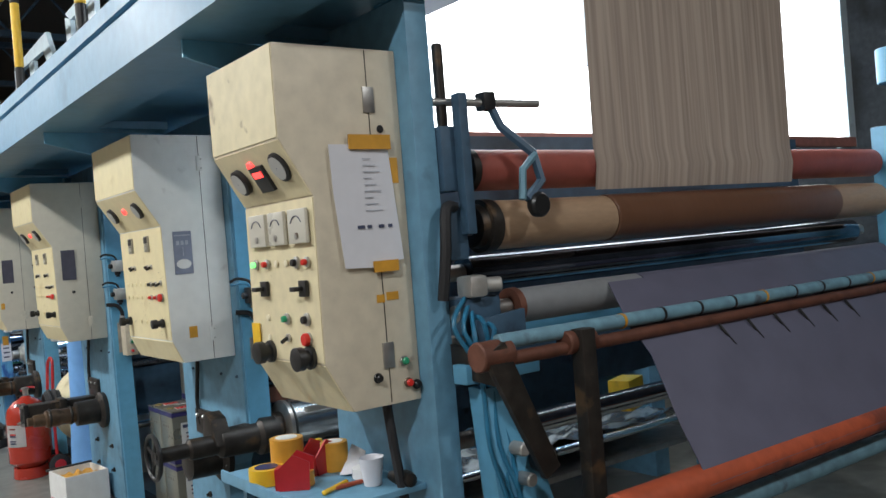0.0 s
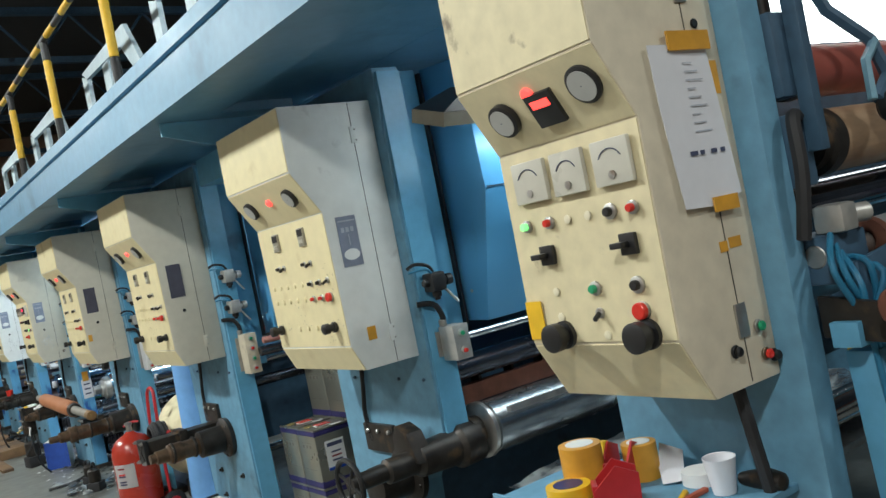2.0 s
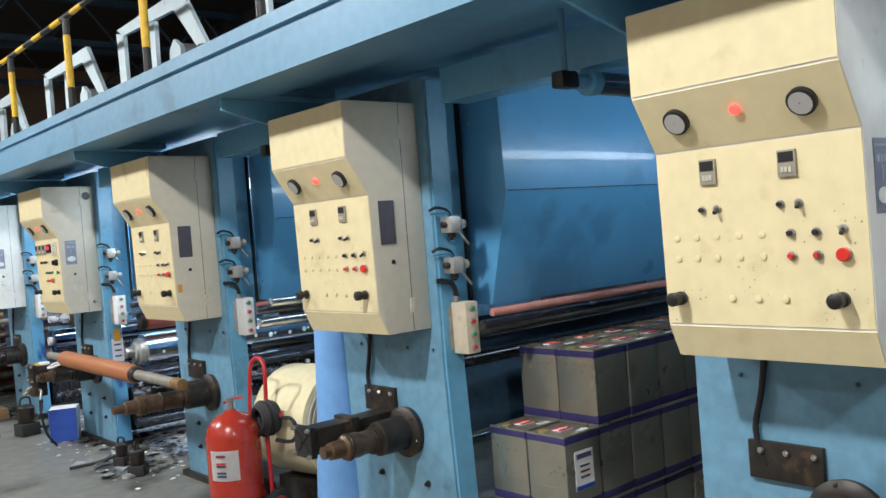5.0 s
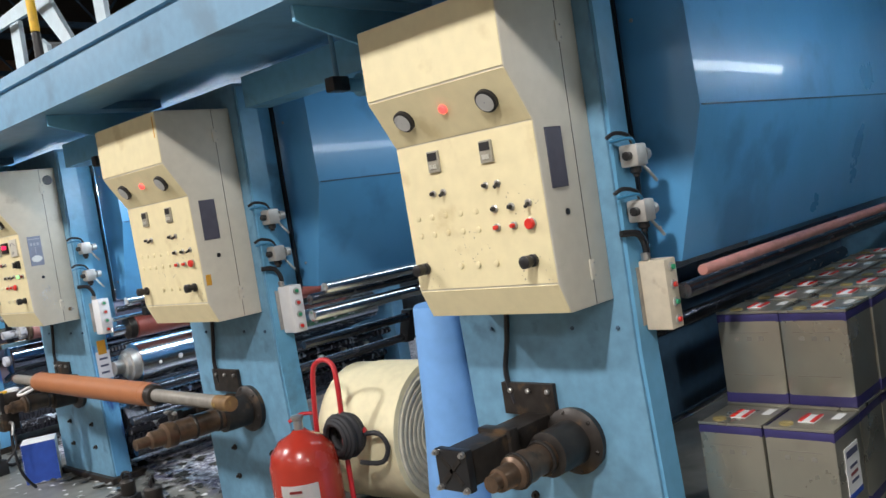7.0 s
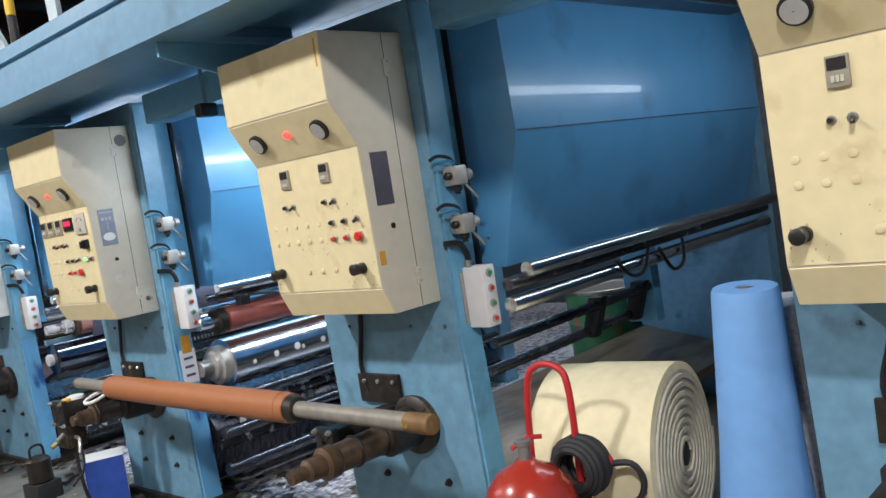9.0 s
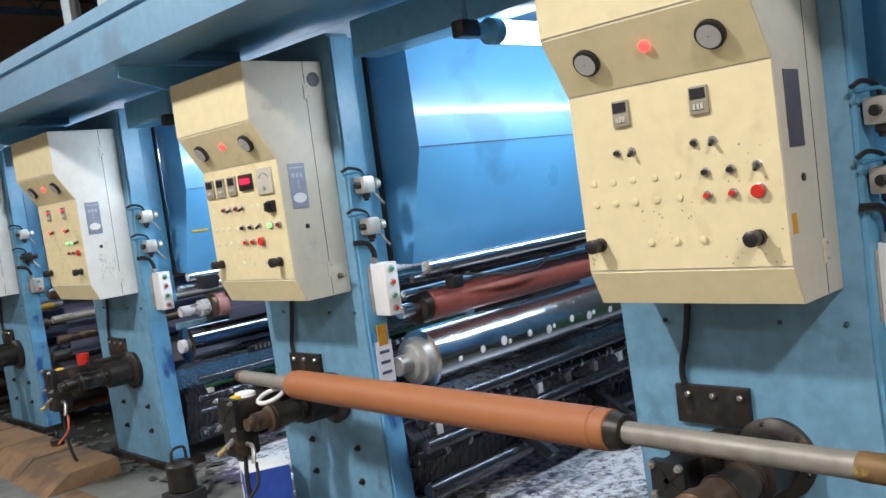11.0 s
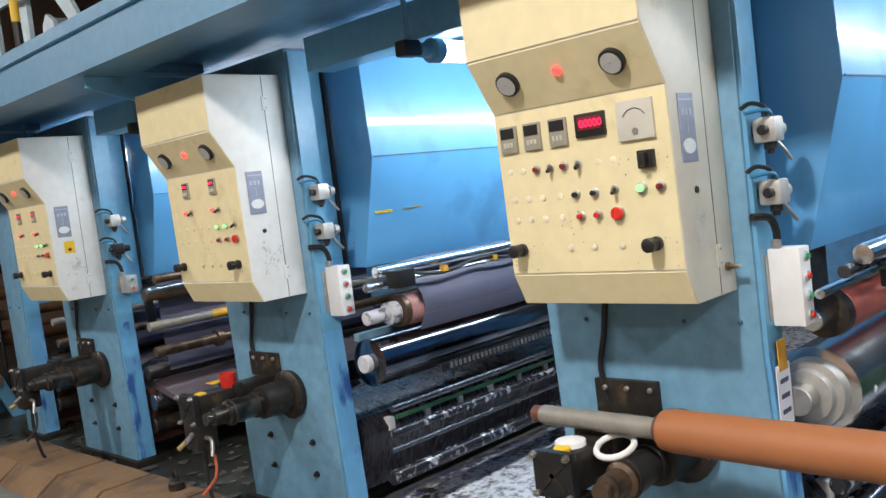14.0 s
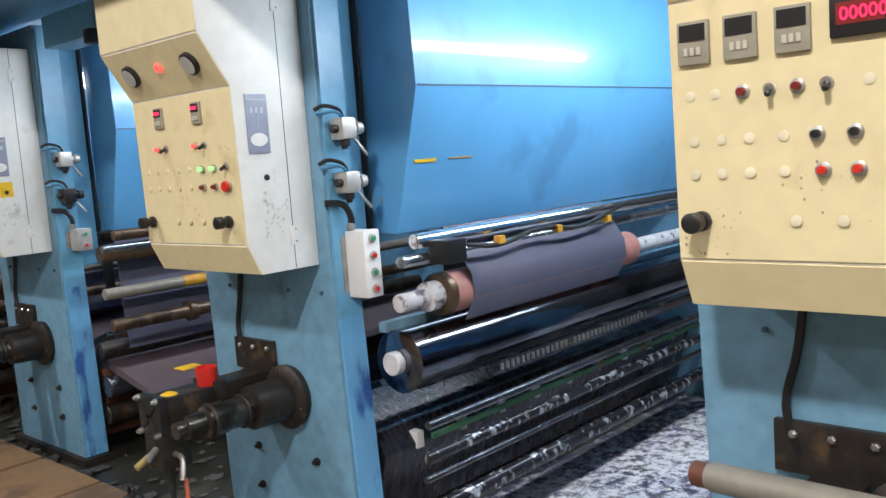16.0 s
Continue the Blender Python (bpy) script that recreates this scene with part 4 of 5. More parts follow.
    part("hose", tube([(-0.02, -0.08, 0.035), (-0.05, -0.08, 0.06), (-0.10, -0.03, 0.055)], 0.006), BLUEHOSE, v)


def button_box(y, z, h, mat, count, label):
    b = thing("button_box", label, "push-button box", (1.775, y - 0.065, z), "button boxes on the posts")
    part("box", box(-0.01, 0.07, -0.115, -0.012, 0, h, 0.006), mat, b)
    part("mount", box(-0.03, 0.03, -0.013, 0.0, 0.02, h - 0.02), STEEL, b)
    for q in range(count):
        zz = h * (q + 0.5) / count
        r = part("button", lathe((0.03, -0.115, zz), (0.03, -1, zz), [(0, 0.017), (0.006, 0.017), (0.007, 0.014)], 14), ALU, b)
        part("cap", lathe((0.03, -0.121, zz), (0.03, -1, zz), [(0, 0.0095), (0.009, 0.009)], 14), REDB if q % 2 == 0 else GREENB, r)
    part("conduit", tube([(0.0, -0.04, h), (0.0, -0.045, h + 0.05), (-0.03, -0.04, h + 0.10), (-0.09, -0.01, h + 0.11)], 0.013), BLACK, b)
    part("gland", rod((0, -0.04, h), (0, -0.04, h + 0.03), 0.017, 10), STEEL, b)


for k, y in enumerate(UNITS[:6]):
    if k == 0:
        valve(y, 1.50, "black air valve with hoses on the post", True)
        button_box(y, 1.165, 0.145, ALU, 2, "small grey two-button box below a cable gland")
    else:
        valve(y, 1.70, "grey cast air regulator with black hoses")
        valve(y, 1.505, "grey cast air regulator with lever", k == 5)
        if k < 5:
            button_box(y, 1.075, 0.25, IVORYBOX if k == 1 else WHITEP, 4, "tall white four-button box with red and green buttons")
        else:
            button_box(y, 1.2, 0.12, ALU, 2, "small grey two-button box on the post")

# tag and tape below the box on the fourth post
t = thing("hanging_tag", "white printed tag with yellow tape on the post", "tag", (1.775, 10.84 - 0.085, 0.75))
part("card", box(-0.05, 0.05, -0.004, 0, 0, 0.2), PAPER, t)
part("tape", box(-0.03, 0.03, -0.006, -0.002, 0.18, 0.28), YTAPE, t)
for q in range(3):
    part("print_bar", box(-0.03, 0.03, -0.0055, -0.003, 0.04 + q * 0.05, 0.055 + q * 0.05), INK, t)


# ---- bay lamps ----
for k, y in enumerate(UNITS):
    if k == 0:
        t = thing("reflector_lamp", "cream fluorescent reflector lamp hung in the bay", "lamp", (0, y - 0.5, 2.09))
        part("reflector", prism([(-0.10, 0.0), (-0.10, 0.05), (0.10, 0.05), (0.10, 0.0), (0.09, 0.0), (0.09, 0.04), (-0.09, 0.04), (-0.09, 0.0)], "x", 1.62, 3.9), LAMPGREY, t)
        part("end_plate", box(1.612, 1.619, -0.10, 0.10, -0.002, 0.05), LAMPGREY, t)
        cover = prism([(-0.098, 0.051), (0.098, 0.051), (0.045, 0.125), (-0.045, 0.125)], "x", 1.615, 3.895)
        for v in cover.verts:
            if v.co.z > 0.1:
                v.co.x += 0.14 if v.co.x < 2.5 else -0.14
        part("top_cover", cover, BLACK, t, "black hipped lamp cover")
        part("tube", rod((1.7, 0, 0.015), (3.8, 0, 0.015), 0.012, 12), TUBEGLOW, t)
        for x in (1.9, 3.0):
            part("hanger", box(x, x + 0.06, -0.03, 0.03, 0.12, 0.41), BLUE, t)
        t.rotation_euler.x = radians(17)
    else:
        t = thing("tube_lamp", "sealed tubular bay lamp with blue end cap", "lamp", (0, y - 1.10, 2.20), "tubular lamps in the bays")
        part("tube", rod((1.68, 0, 0), (4.4, 0, 0), 0.045, 20), TUBEGLOW if k > 2 else DULLCHROME, t)
        part("end_cap", lathe((1.70, 0, 0), (1.5, 0, 0), [(0, 0.05), (0.05, 0.05), (0.055, 0.03), (0.12, 0.03)], 20), BLUE, t)
        part("end_cap", rod((4.38, 0, 0), (4.46, 0, 0), 0.05, 20), BLUE, t)
        part("clamp", box(1.48, 1.575, -0.03, 0.03, -0.03, 0.035, 0.012), BLACK, t)
        for x in (2.1, 4.42):
            part("hanger", rod((x, 0, 0.03), (x, 0, 0.28), 0.012, 8), STEEL, t)
        part("bracket", rod((1.53, 0, 0.03), (1.53, 0, 0.28), 0.011, 8), BEAM, t)


# ---- unwinding end of the line: frame, cabinet, rollers, bright window ----
end = thing("unwind_stand", "blue unwinding stand with rollers, levers and hoses", "unwinder", (0, 0, 0))
part("side_frame", prism([(2.22, 2.46), (2.22, 0.0), (2.86, 0.0), (2.86, 2.46)], "x", 1.56, 1.645, 0.006), TEAL, end)
part("post", box(1.565, 1.64, 2.23, 2.40, 2.462, 2.75, 0.006), BLUE, end)
part("post_head", box(1.53, 1.68, 2.18, 2.42, 2.752, 2.79, 0.005), BLUE, end)
part("brace", prism([(1.66, 1.22), (1.80, 1.22), (2.15, 0.02), (1.75, 0.02)], "y", 2.10, 2.18, 0.005), BLUE, end)
part("rear_frame", box(4.55, 4.68, 1.7, 2.32, 0.0, 2.1, 0.006), BLUE, end)
part("rear_cap", rod((4.62, 2.2, 2.32), (4.62, 2.2, 2.50), 0.09, 20), BLUE, end)
part("rear_rod", rod((4.62, 2.2, 2.0), (4.62, 2.2, 2.6), 0.03, 12), STEEL, end)
part("upper_arm", box(1.648, 1.75, 2.5, 2.56, 2.3, 2.46, 0.004), BLUE, end)


def end_roller(y, z, r, spans, jr=0.03):
    """A roller made of lengths of film or rubber, (x0, x1, material) each."""
    part("journal", rod((1.645, y, z), (spans[0][0], y, z), jr, 14), STEEL, end)
    for a, b, mm in spans:
        part("roller", rod((a, y, z), (b, y, z), r if mm is not BROWNFILM else r + 0.004, 36), mm, end)
    part("journal", rod((spans[-1][1], y, z), (4.55, y, z), jr, 14), STEEL, end)


end_roller(2.30, 1.915, 0.070, [(1.83, 4.48, REDROLL)])
end_roller(2.28, 1.725, 0.084, [(1.88, 2.44, CREAMROLL), (2.442, 4.0, BROWNFILM), (4.002, 4.45, CREAMROLL)])
end_roller(2.42, 1.57, 0.060, [(1.86, 4.45, BLACKCHROME)])
end_roller(2.20, 1.45, 0.058, [(1.90, 2.50, GREYROLL), (2.502, 4.3, WEBGREY)])
end_roller(2.45, 1.34, 0.05, [(1.86, 4.45, BLUE)])
end_roller(1.97, 1.375, 0.024, [(1.62, 4.4, BLUEBAR)], 0.014)
end_roller(1.95, 1.325, 0.021, [(1.62, 4.4, RUST)], 0.014)
end_roller(1.74, 0.87, 0.052, [(1.82, 4.4, ORANGERED)])
end_roller(1.80, 0.74, 0.035, [(1.82, 4.4, BLUEBAR)])
end_roller(2.15, 0.62, 0.09, [(2.35, 4.3, BLACKCHROME)], 0.035)
end_roller(2.45, 0.98, 0.04, [(1.86, 4.4, CHROME)])
part("printed_web", sheet([[(2.40, 2.235, 3.6), (3.68, 2.235, 3.6)], [(2.37, 2.235, 1.99), (3.65, 2.235, 1.99)], [(2.37, 2.225, 1.92), (3.65, 2.225, 1.92)], [(2.37, 2.24, 1.83), (3.65, 2.24, 1.83)]]), WOODWEB, end, "brown wood-grain printed film")
part("slack_web", sheet([[(2.30, 2.15, 1.49), (3.1, 2.15, 1.49), (4.2, 2.15, 1.49)], [(2.22, 1.99, 1.345), (3.1, 1.99, 1.345), (4.2, 1.99, 1.345)], [(2.21, 1.90, 1.26), (3.1, 1.90, 1.26), (4.2, 1.90, 1.26)], [(2.20, 1.80, 1.05), (3.1, 1.80, 1.05), (4.2, 1.80, 1.05)], [(2.19, 1.69, 0.87), (3.1, 1.69, 0.87), (4.2, 1.69, 0.87)]]), WEBGREY, end, "grey violet film hanging in a sheet")
for q in range(11):
    x = 2.15 + q * 0.2
    part("band", lathe((x, 1.97, 1.375), (x + 1, 1.97, 1.375), [(0, 0.026), (0.012, 0.026)], 14), YTAPE if q % 4 == 0 else BLACK, end)
for q in range(6):
    x = 2.62 + q * 0.17
    part("tie_end", tube([(x, 1.93, 1.31), (x + 0.01, 1.905, 1.27), (x + 0.03, 1.89, 1.235)], 0.006, 6), BLACK, end)
# levers and tensioner
part("pivot", rod((1.54, 1.97, 1.34), (1.66, 1.97, 1.34), 0.045, 18), RUST, end)
part("lever", prism([(1.36, 1.37), (1.44, 1.40), (1.62, 1.00), (1.56, 0.97)], "y", 1.93, 1.955, 0.004), GREASE, end).location = (0.18, 0.0, -0.02)
part("upright", box(1.90, 1.96, 1.90, 1.95, 0.3, 1.38, 0.004), GREASE, end)
part("collar", rod((1.87, 1.95, 1.34), (1.99, 1.95, 1.34), 0.038, 16), RUST, end)
part("bracket", prism([(1.98, 1.33), (2.2, 1.36), (2.2, 1.26), (1.98, 1.24)], "x", 1.62, 1.64, 0.003), GREASE, end)
part("channel_bar", box(1.6, 1.9, 2.10, 2.17, 1.24, 1.30, 0.004), BLUE, end)
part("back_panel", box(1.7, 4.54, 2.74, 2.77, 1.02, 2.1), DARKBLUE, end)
part("guide_rod", rod((1.645, 2.235, 2.13), (2.08, 2.2, 2.13), 0.013, 12), STEEL, end)
part("guide_arm", tube([(1.86, 2.22, 2.155), (1.90, 2.20, 2.05), (1.99, 2.15, 1.955), (2.0, 2.13, 1.86), (1.93, 2.13, 1.80)], 0.017, 6, 0), DARKBLUE, end)
part("guide_link", tube([(1.99, 2.14, 1.95), (1.93, 2.14, 1.90), (1.91, 2.13, 1.80)], 0.013, 6, 0), BLUEBAR, end)
part("guide_wheel", lathe((1.97, 2.10, 1.78), (1.97, 2.14, 1.78), [(0, 0.034), (0.01, 0.042), (0.03, 0.042), (0.04, 0.034)], 20), BLACK, end)
part("guide_clamp", box(1.835, 1.885, 2.195, 2.245, 2.105, 2.165, 0.006), BLACK, end)
part("arm_post", box(1.70, 1.735, 2.16, 2.20, 1.70, 2.15, 0.004), DARKBLUE, end)
part("end_flange", lathe((1.80, 2.28, 1.725), (1.88, 2.28, 1.725), [(0, 0.045), (0.004, 0.07), (0.03, 0.075), (0.034, 0.09), (0.079, 0.09)], 32), GREASE, end)
part("end_flange", lathe((1.80, 2.30, 1.915), (1.83, 2.30, 1.915), [(0, 0.05), (0.004, 0.072), (0.029, 0.074)], 32), GREASE, end)
part("end_flange", lathe((1.87, 2.20, 1.45), (1.90, 2.20, 1.45), [(0, 0.04), (0.004, 0.062), (0.029, 0.064)], 32), RUST, end)
part("bracket_plate", prism([(1.66, 1.43), (1.86, 1.45), (1.86, 1.33), (1.66, 1.31)], "y", 2.105, 2.125, 0.004), DARKBLUE, end)
part("bearing_housing", box(1.648, 1.72, 2.2, 2.38, 1.84, 2.05, 0.012), DARKBLUE, end)
part("bearing_housing", box(1.648, 1.73, 2.2, 2.40, 1.62, 1.80, 0.012), DARKBLUE, end)
part("bearing_housing", box(1.648, 1.80, 2.15, 2.30, 1.38, 1.50, 0.012), DARKBLUE, end)
part("spring", rod((1.69, 2.24, 2.05), (1.69, 2.24, 2.32), 0.018, 10), GREASE, end)
part("conduit", tube([(1.68, 2.20, 1.79), (1.63, 2.18, 1.78), (1.61, 2.17, 1.65), (1.60, 2.19, 1.5)], 0.018), RUBBER, end)
for q in range(5):
    part("air_hose", tube([(1.66 + 0.012 * q, 2.16, 1.50 - 0.02 * q), (1.58 + 0.03 * q, 2.12 - 0.012 * q, 1.42 - 0.02 * (q % 3)), (1.66 + 0.012 * ((q * 3) % 5), 2.11, 1.27), (1.66 + 0.022 * ((q * 2) % 5), 2.09 + 0.008 * q, 1.04), (1.72 + 0.014 * ((q * 4) % 5), 2.085, 0.8), (1.71 + 0.03 * q, 2.09, 0.4)], 0.008), BLUEHOSE, end)
part("regulator", box(1.66, 1.73, 2.12, 2.2, 1.50, 1.57, 0.015), ALU, end)
part("regulator_knob", rod((1.73, 2.16, 1.535), (1.79, 2.13, 1.535), 0.024, 14), ALU, end)
for q, (gz, mm) in enumerate(((1.02, ALU), (0.92, STEEL), (0.8, ALU))):
    part("fitting", rod((1.76 + 0.02 * q, 2.10, gz), (1.76 + 0.02 * q, 2.04, gz), 0.022, 12), mm, end)
g = part("gauge", rod((1.86, 2.10, 0.97), (1.86, 2.05, 0.97), 0.045, 20), BLACK, end)
part("dial", rod((1.86, 2.05, 0.97), (1.86, 2.046, 0.97), 0.036, 20), GAUGEFACE, g)

win = tagged(new("window_1"), "overexposed white hall window behind the unwinding rollers", "window", kind="structure")
part("pane", box(1.9, 5.95, 3.22, 3.24, 2.19, 4.2), WINDOWGLOW, win)
part("window_sill", box(1.85, 6.0, 3.16, 3.22, 2.12, 2.185, 0.004), PINKROLL, win)
part("window_frame", box(1.82, 1.898, 3.18, 3.28, 2.19, 2.46), WHITEFRAME, win)
part("window_frame", box(5.952, 6.04, 3.18, 3.28, 2.12, 4.2), WHITEFRAME, win)


def first_panel():
    p = thing("control_panel", "grimy cream control cabinet with a taped paper sheet", "control cabinet", (0, 2.29, 0), "control cabinets along the press")
    prof = [(1.13, 2.30), (1.13, 2.02), (1.23, 1.85), (1.225, 1.345), (1.31, 1.19), (1.558, 1.19), (1.558, 2.30)]
    housing(p, prof, 0.49, OLDCREAM, OLDSIDE)
    sn = (-0.862, -0.507)
    gx, gz, X = 1.177, 1.935, 1.222
    gauge(p, gx, 0.08, gz + 0.015, 0.048, *sn)
    gauge(p, gx, 0.37, gz - 0.005, 0.045, *sn)
    disc(p, "pilot_lamp", gx - 0.012, 0.255, gz + 0.035, 0.018, 0.018, REDGLOW, *sn, label="lit red pilot lamp")
    dm = part("digital_meter", box(-0.006, 0.016, -0.045, 0.045, -0.045, 0.045, 0.003, pose(gx, 0.225, gz - 0.012, 0, -30.5, 0)), BLACK, p)
    part("digits", box(-0.0085, -0.0055, -0.03, 0.03, 0.008, 0.028, 0, pose(gx, 0.225, gz - 0.012, 0, -30.5, 0)), REDGLOW, dm)
    for q, w in ((0.085, 0.115), (0.23, 0.11), (0.37, 0.12)):
        meter(p, q, 1.765, X, w, 0.105)
    button(p, 0.42, 1.655, GREENGLOW, X, 0.012)
    button(p, 0.335, 1.655, REDB, X, 0.012)
    plug(p, 0.27, 1.655, X)
    plug(p, 0.20, 1.655, X)
    button(p, 0.125, 1.655, BLACK, X, 0.014)
    button(p, 0.055, 1.655, REDB, X, 0.012)
    for q in (0.36, 0.085):
        r = part("rotary_switch", box(X - 0.012, X, q - 0.024, q + 0.024, 1.55, 1.60, 0.003), BLACK, p)
        part("grip", box(X - 0.04, X - 0.011, q - 0.006, q + 0.03, 1.568, 1.582, 0.003), BLACK, r)
    plug(p, 0.36, 1.48, X)
    button(p, 0.22, 1.48, GREENB, X, 0.013)
    button(p, 0.085, 1.48, BLACK, X, 0.015)
    plug(p, 0.36, 1.415, X)
    switch(p, 0.22, 1.42, X)
    button(p, 0.085, 1.42, REDB, X, 0.016, True)
    plug(p, 0.21, 1.365, X)
    knob(p, 0.08, 1.365, X, 0.036)
    knob(p, 0.355, 1.37, X, 0.036)
    part("tape_mark", box(X - 0.006, X - 0.003, 0.425, 0.485, 1.36, 1.46), YELLOW, p)
    sh = part("paper_sheet", sheet([[(1.285, -0.014, 2.0), (1.40, -0.008, 2.0), (1.50, -0.006, 1.99)], [(1.29, -0.014, 1.85), (1.41, -0.009, 1.85), (1.51, -0.008, 1.85)], [(1.31, -0.016, 1.625), (1.42, -0.010, 1.62), (1.525, -0.012, 1.64)]], 0.0015), PAPER, p, "white paper with faint printed lines")
    for q in range(9):
        part("print_bar", box(1.40, 1.40 + 0.03 + 0.03 * ((q * 7) % 3) / 2, -0.0125, -0.0115, 1.955 - q * 0.02, 1.9575 - q * 0.02), PLATEINK, sh)
    for q, w in ((1.365, 0.025), (1.40, 0.015), (1.44, 0.02), (1.475, 0.015)):
        part("print_bar", box(q, q + w, -0.0145, -0.013, 1.742, 1.752), INK, sh)
    part("tape", box(1.355, 1.505, -0.018, -0.013, 1.985, 2.03), YTAPE, p)
    part("tape", box(1.41, 1.50, -0.018, -0.013, 1.605, 1.64), YTAPE, p)
    part("tape", box(1.505, 1.535, -0.002, 0, 1.88, 1.96), YTAPE, p)
    part("tape", box(1.42, 1.448, -0.002, 0, 1.51, 1.535), YTAPE, p)
    part("tape", box(1.456, 1.50, -0.002, 0, 1.515, 1.54), YTAPE, p)
    part("door_seam", box(1.443, 1.446, -0.001, 0.001, 1.2, 2.295), GREASE, p)
    for hz in (2.14, 1.345):
        part("hinge", box(1.425, 1.465, -0.006, 0.0, hz - 0.04, hz + 0.04, 0.002), STEEL, p)
    part("key_hole", rod((1.48, 0, 2.05), (1.48, -0.006, 2.05), 0.012, 12), BLACK, p)
    for x, z, mm in ((1.40, 1.28, BLACK), (1.50, 1.32, GREENB), (1.51, 1.25, REDB), (1.54, 1.24, BLACK)):
        b = part("button", rod((x, 0, z), (x, -0.008, z), 0.016, 14), STEEL if mm is not BLACK else BLACK, p)
        part("cap", rod((x, -0.008, z), (x, -0.02, z), 0.012, 14), mm, b)
    part("cable", tube([(1.46, 0.06, 1.2), (1.47, 0.04, 1.0), (1.50, 0.02, 0.7), (1.52, 0.0, 0.3), (1.53, 0.0, 0.012)], 0.016), RUBBER, p)


first_panel()

# shelf with tapes
sh = thing("side_shelf", "small cluttered steel shelf under the cabinet", "shelf", (0, 0, 0))
part("board", box(1.16, 1.555, 2.30, 3.0, 0.90, 0.92, 0.003), TEAL, sh)
part("lip", box(1.15, 1.16, 2.30, 3.0, 0.895, 0.935, 0.002), TEAL, sh)
part("leg", box(1.2, 1.23, 2.4, 2.43, 0, 0.9), TEAL, sh)
part("leg", box(1.2, 1.23, 2.9, 2.93, 0, 0.9), TEAL, sh)


def tape_roll(x, y, z, r, h, mat, label, core=WHITEP):
    t = thing("tape_roll", label, "tape roll", (x, y, z), "tape rolls on the shelf")
    part("tape", lathe((0, 0, 0), (0, 0, 1), [(0, r * 0.6), (0.001, r), (h - 0.001, r), (h, r * 0.6)], 28), mat, t)
    part("core", lathe((0, 0, h - 0.0005), (0, 0, 1), [(0, r * 0.66), (0.002, r * 0.66), (0.0021, r * 0.5)], 28), core, t)


tape_roll(1.31, 2.78, 0.92, 0.058, 0.13, YTAPE, "tall roll of ochre packing tape")
tape_roll(1.21, 2.74, 0.92, 0.06, 0.055, YELLOW, "flat yellow tape roll with violet core", NAVY)
tape_roll(1.45, 2.70, 0.92, 0.048, 0.10, YTAPE, "roll of ochre packing tape in a dispenser")
tape_roll(1.27, 2.62, 0.92, 0.05, 0.05, YTAPE, "roll of ochre packing tape lying flat")
for x, y, a in ((1.40, 2.72, 20), (1.25, 2.60, -40)):
    d = thing("tape_dispenser", "red plastic tape dispenser", "tape dispenser", (x, y, 0.921), "red dispensers", a)
    part("cheek", prism([(-0.05, 0.0), (0.05, 0.0), (0.055, 0.09), (0.0, 0.115), (-0.06, 0.06)], "y", -0.038, -0.032), REDTUBE, d)
    part("cheek", prism([(-0.05, 0.0), (0.05, 0.0), (0.055, 0.09), (0.0, 0.115), (-0.06, 0.06)], "y", 0.032, 0.038), REDTUBE, d)
    part("front", box(-0.064, -0.05, -0.0315, 0.0315, 0.0, 0.07, 0.002), REDTUBE, d)
c = thing("paper_cup", "white paper cup on the shelf", "cup", (1.43, 2.42, 0.921))
part("cup", lathe((0, 0, 0), (0, 0, 1), [(0, 0.028), (0.085, 0.04), (0.09, 0.041), (0.089, 0.037), (0.01, 0.027)], 24), PAPER, c)
c = thing("tape_ring", "flat white tape ring", "tape roll", (1.47, 2.52, 0.921))
part("ring", lathe((0, 0, 0), (0, 0, 1), [(0, 0.04), (0.001, 0.05), (0.034, 0.05), (0.035, 0.03)], 24), WHITEP, c)
single("paper_slip", sheet([[(1.44, 2.56, 0.93), (1.50, 2.60, 0.94), (1.53, 2.62, 0.98)], [(1.41, 2.60, 0.925), (1.47, 2.66, 0.95), (1.51, 2.68, 1.0)]], 0.0015), PAPER, "crumpled white paper slip", "paper")
single("work_glove", lathe((1.50, 2.42, 0.935), (1.50, 2.28, 0.94), [(0, 0.015), (0.03, 0.022), (0.09, 0.03), (0.12, 0.022), (0.13, 0.008)], 10), GREASE, "dark greasy glove lying on the shelf", "glove")
single("marker_pen", rod((1.26, 2.44, 0.929), (1.38, 2.50, 0.929), 0.008, 10), YELLOW, "yellow marker pen on the shelf", "pen")
single("cutter_knife", box(1.30, 1.42, 2.46, 2.475, 0.921, 0.933, 0.003), ORANGERED, "orange cutter knife on the shelf", "knife")
single("yellow_clip", prism([(1.46, 0.921), (1.50, 0.921), (1.49, 1.0), (1.47, 1.0)], "y", 2.86, 2.88, 0.002), YELLOW, "yellow plastic clip on the shelf", "clip")

# crumpled clear film in the first bay
rows = []
for a in range(26):
    row = []
    for b in range(34):
        x, y = 1.9 + 1.95 * b / 33, 3.05 + 0.88 * a / 25
        h = noise.noise(Vector((x * 5, y * 5, 0))) * 0.05 + noise.noise(Vector((x * 13, y * 13, 3))) * 0.03
        row.append((x, y, 0.66 + 0.06 * math.sin(y * 3) + h))
    rows.append(row)
tray = thing("drip_tray", "steel tray covered in crumpled clear plastic film", "tray")
part("pan", box(1.88, 3.9, 3.0, 3.95, 0.52, 0.55, 0.004), STEEL, tray)
for x in (1.9, 3.85):
    for y in (3.02, 3.9):
        part("leg", box(x, x + 0.03, y, y + 0.03, 0, 0.52), BLUE, tray)
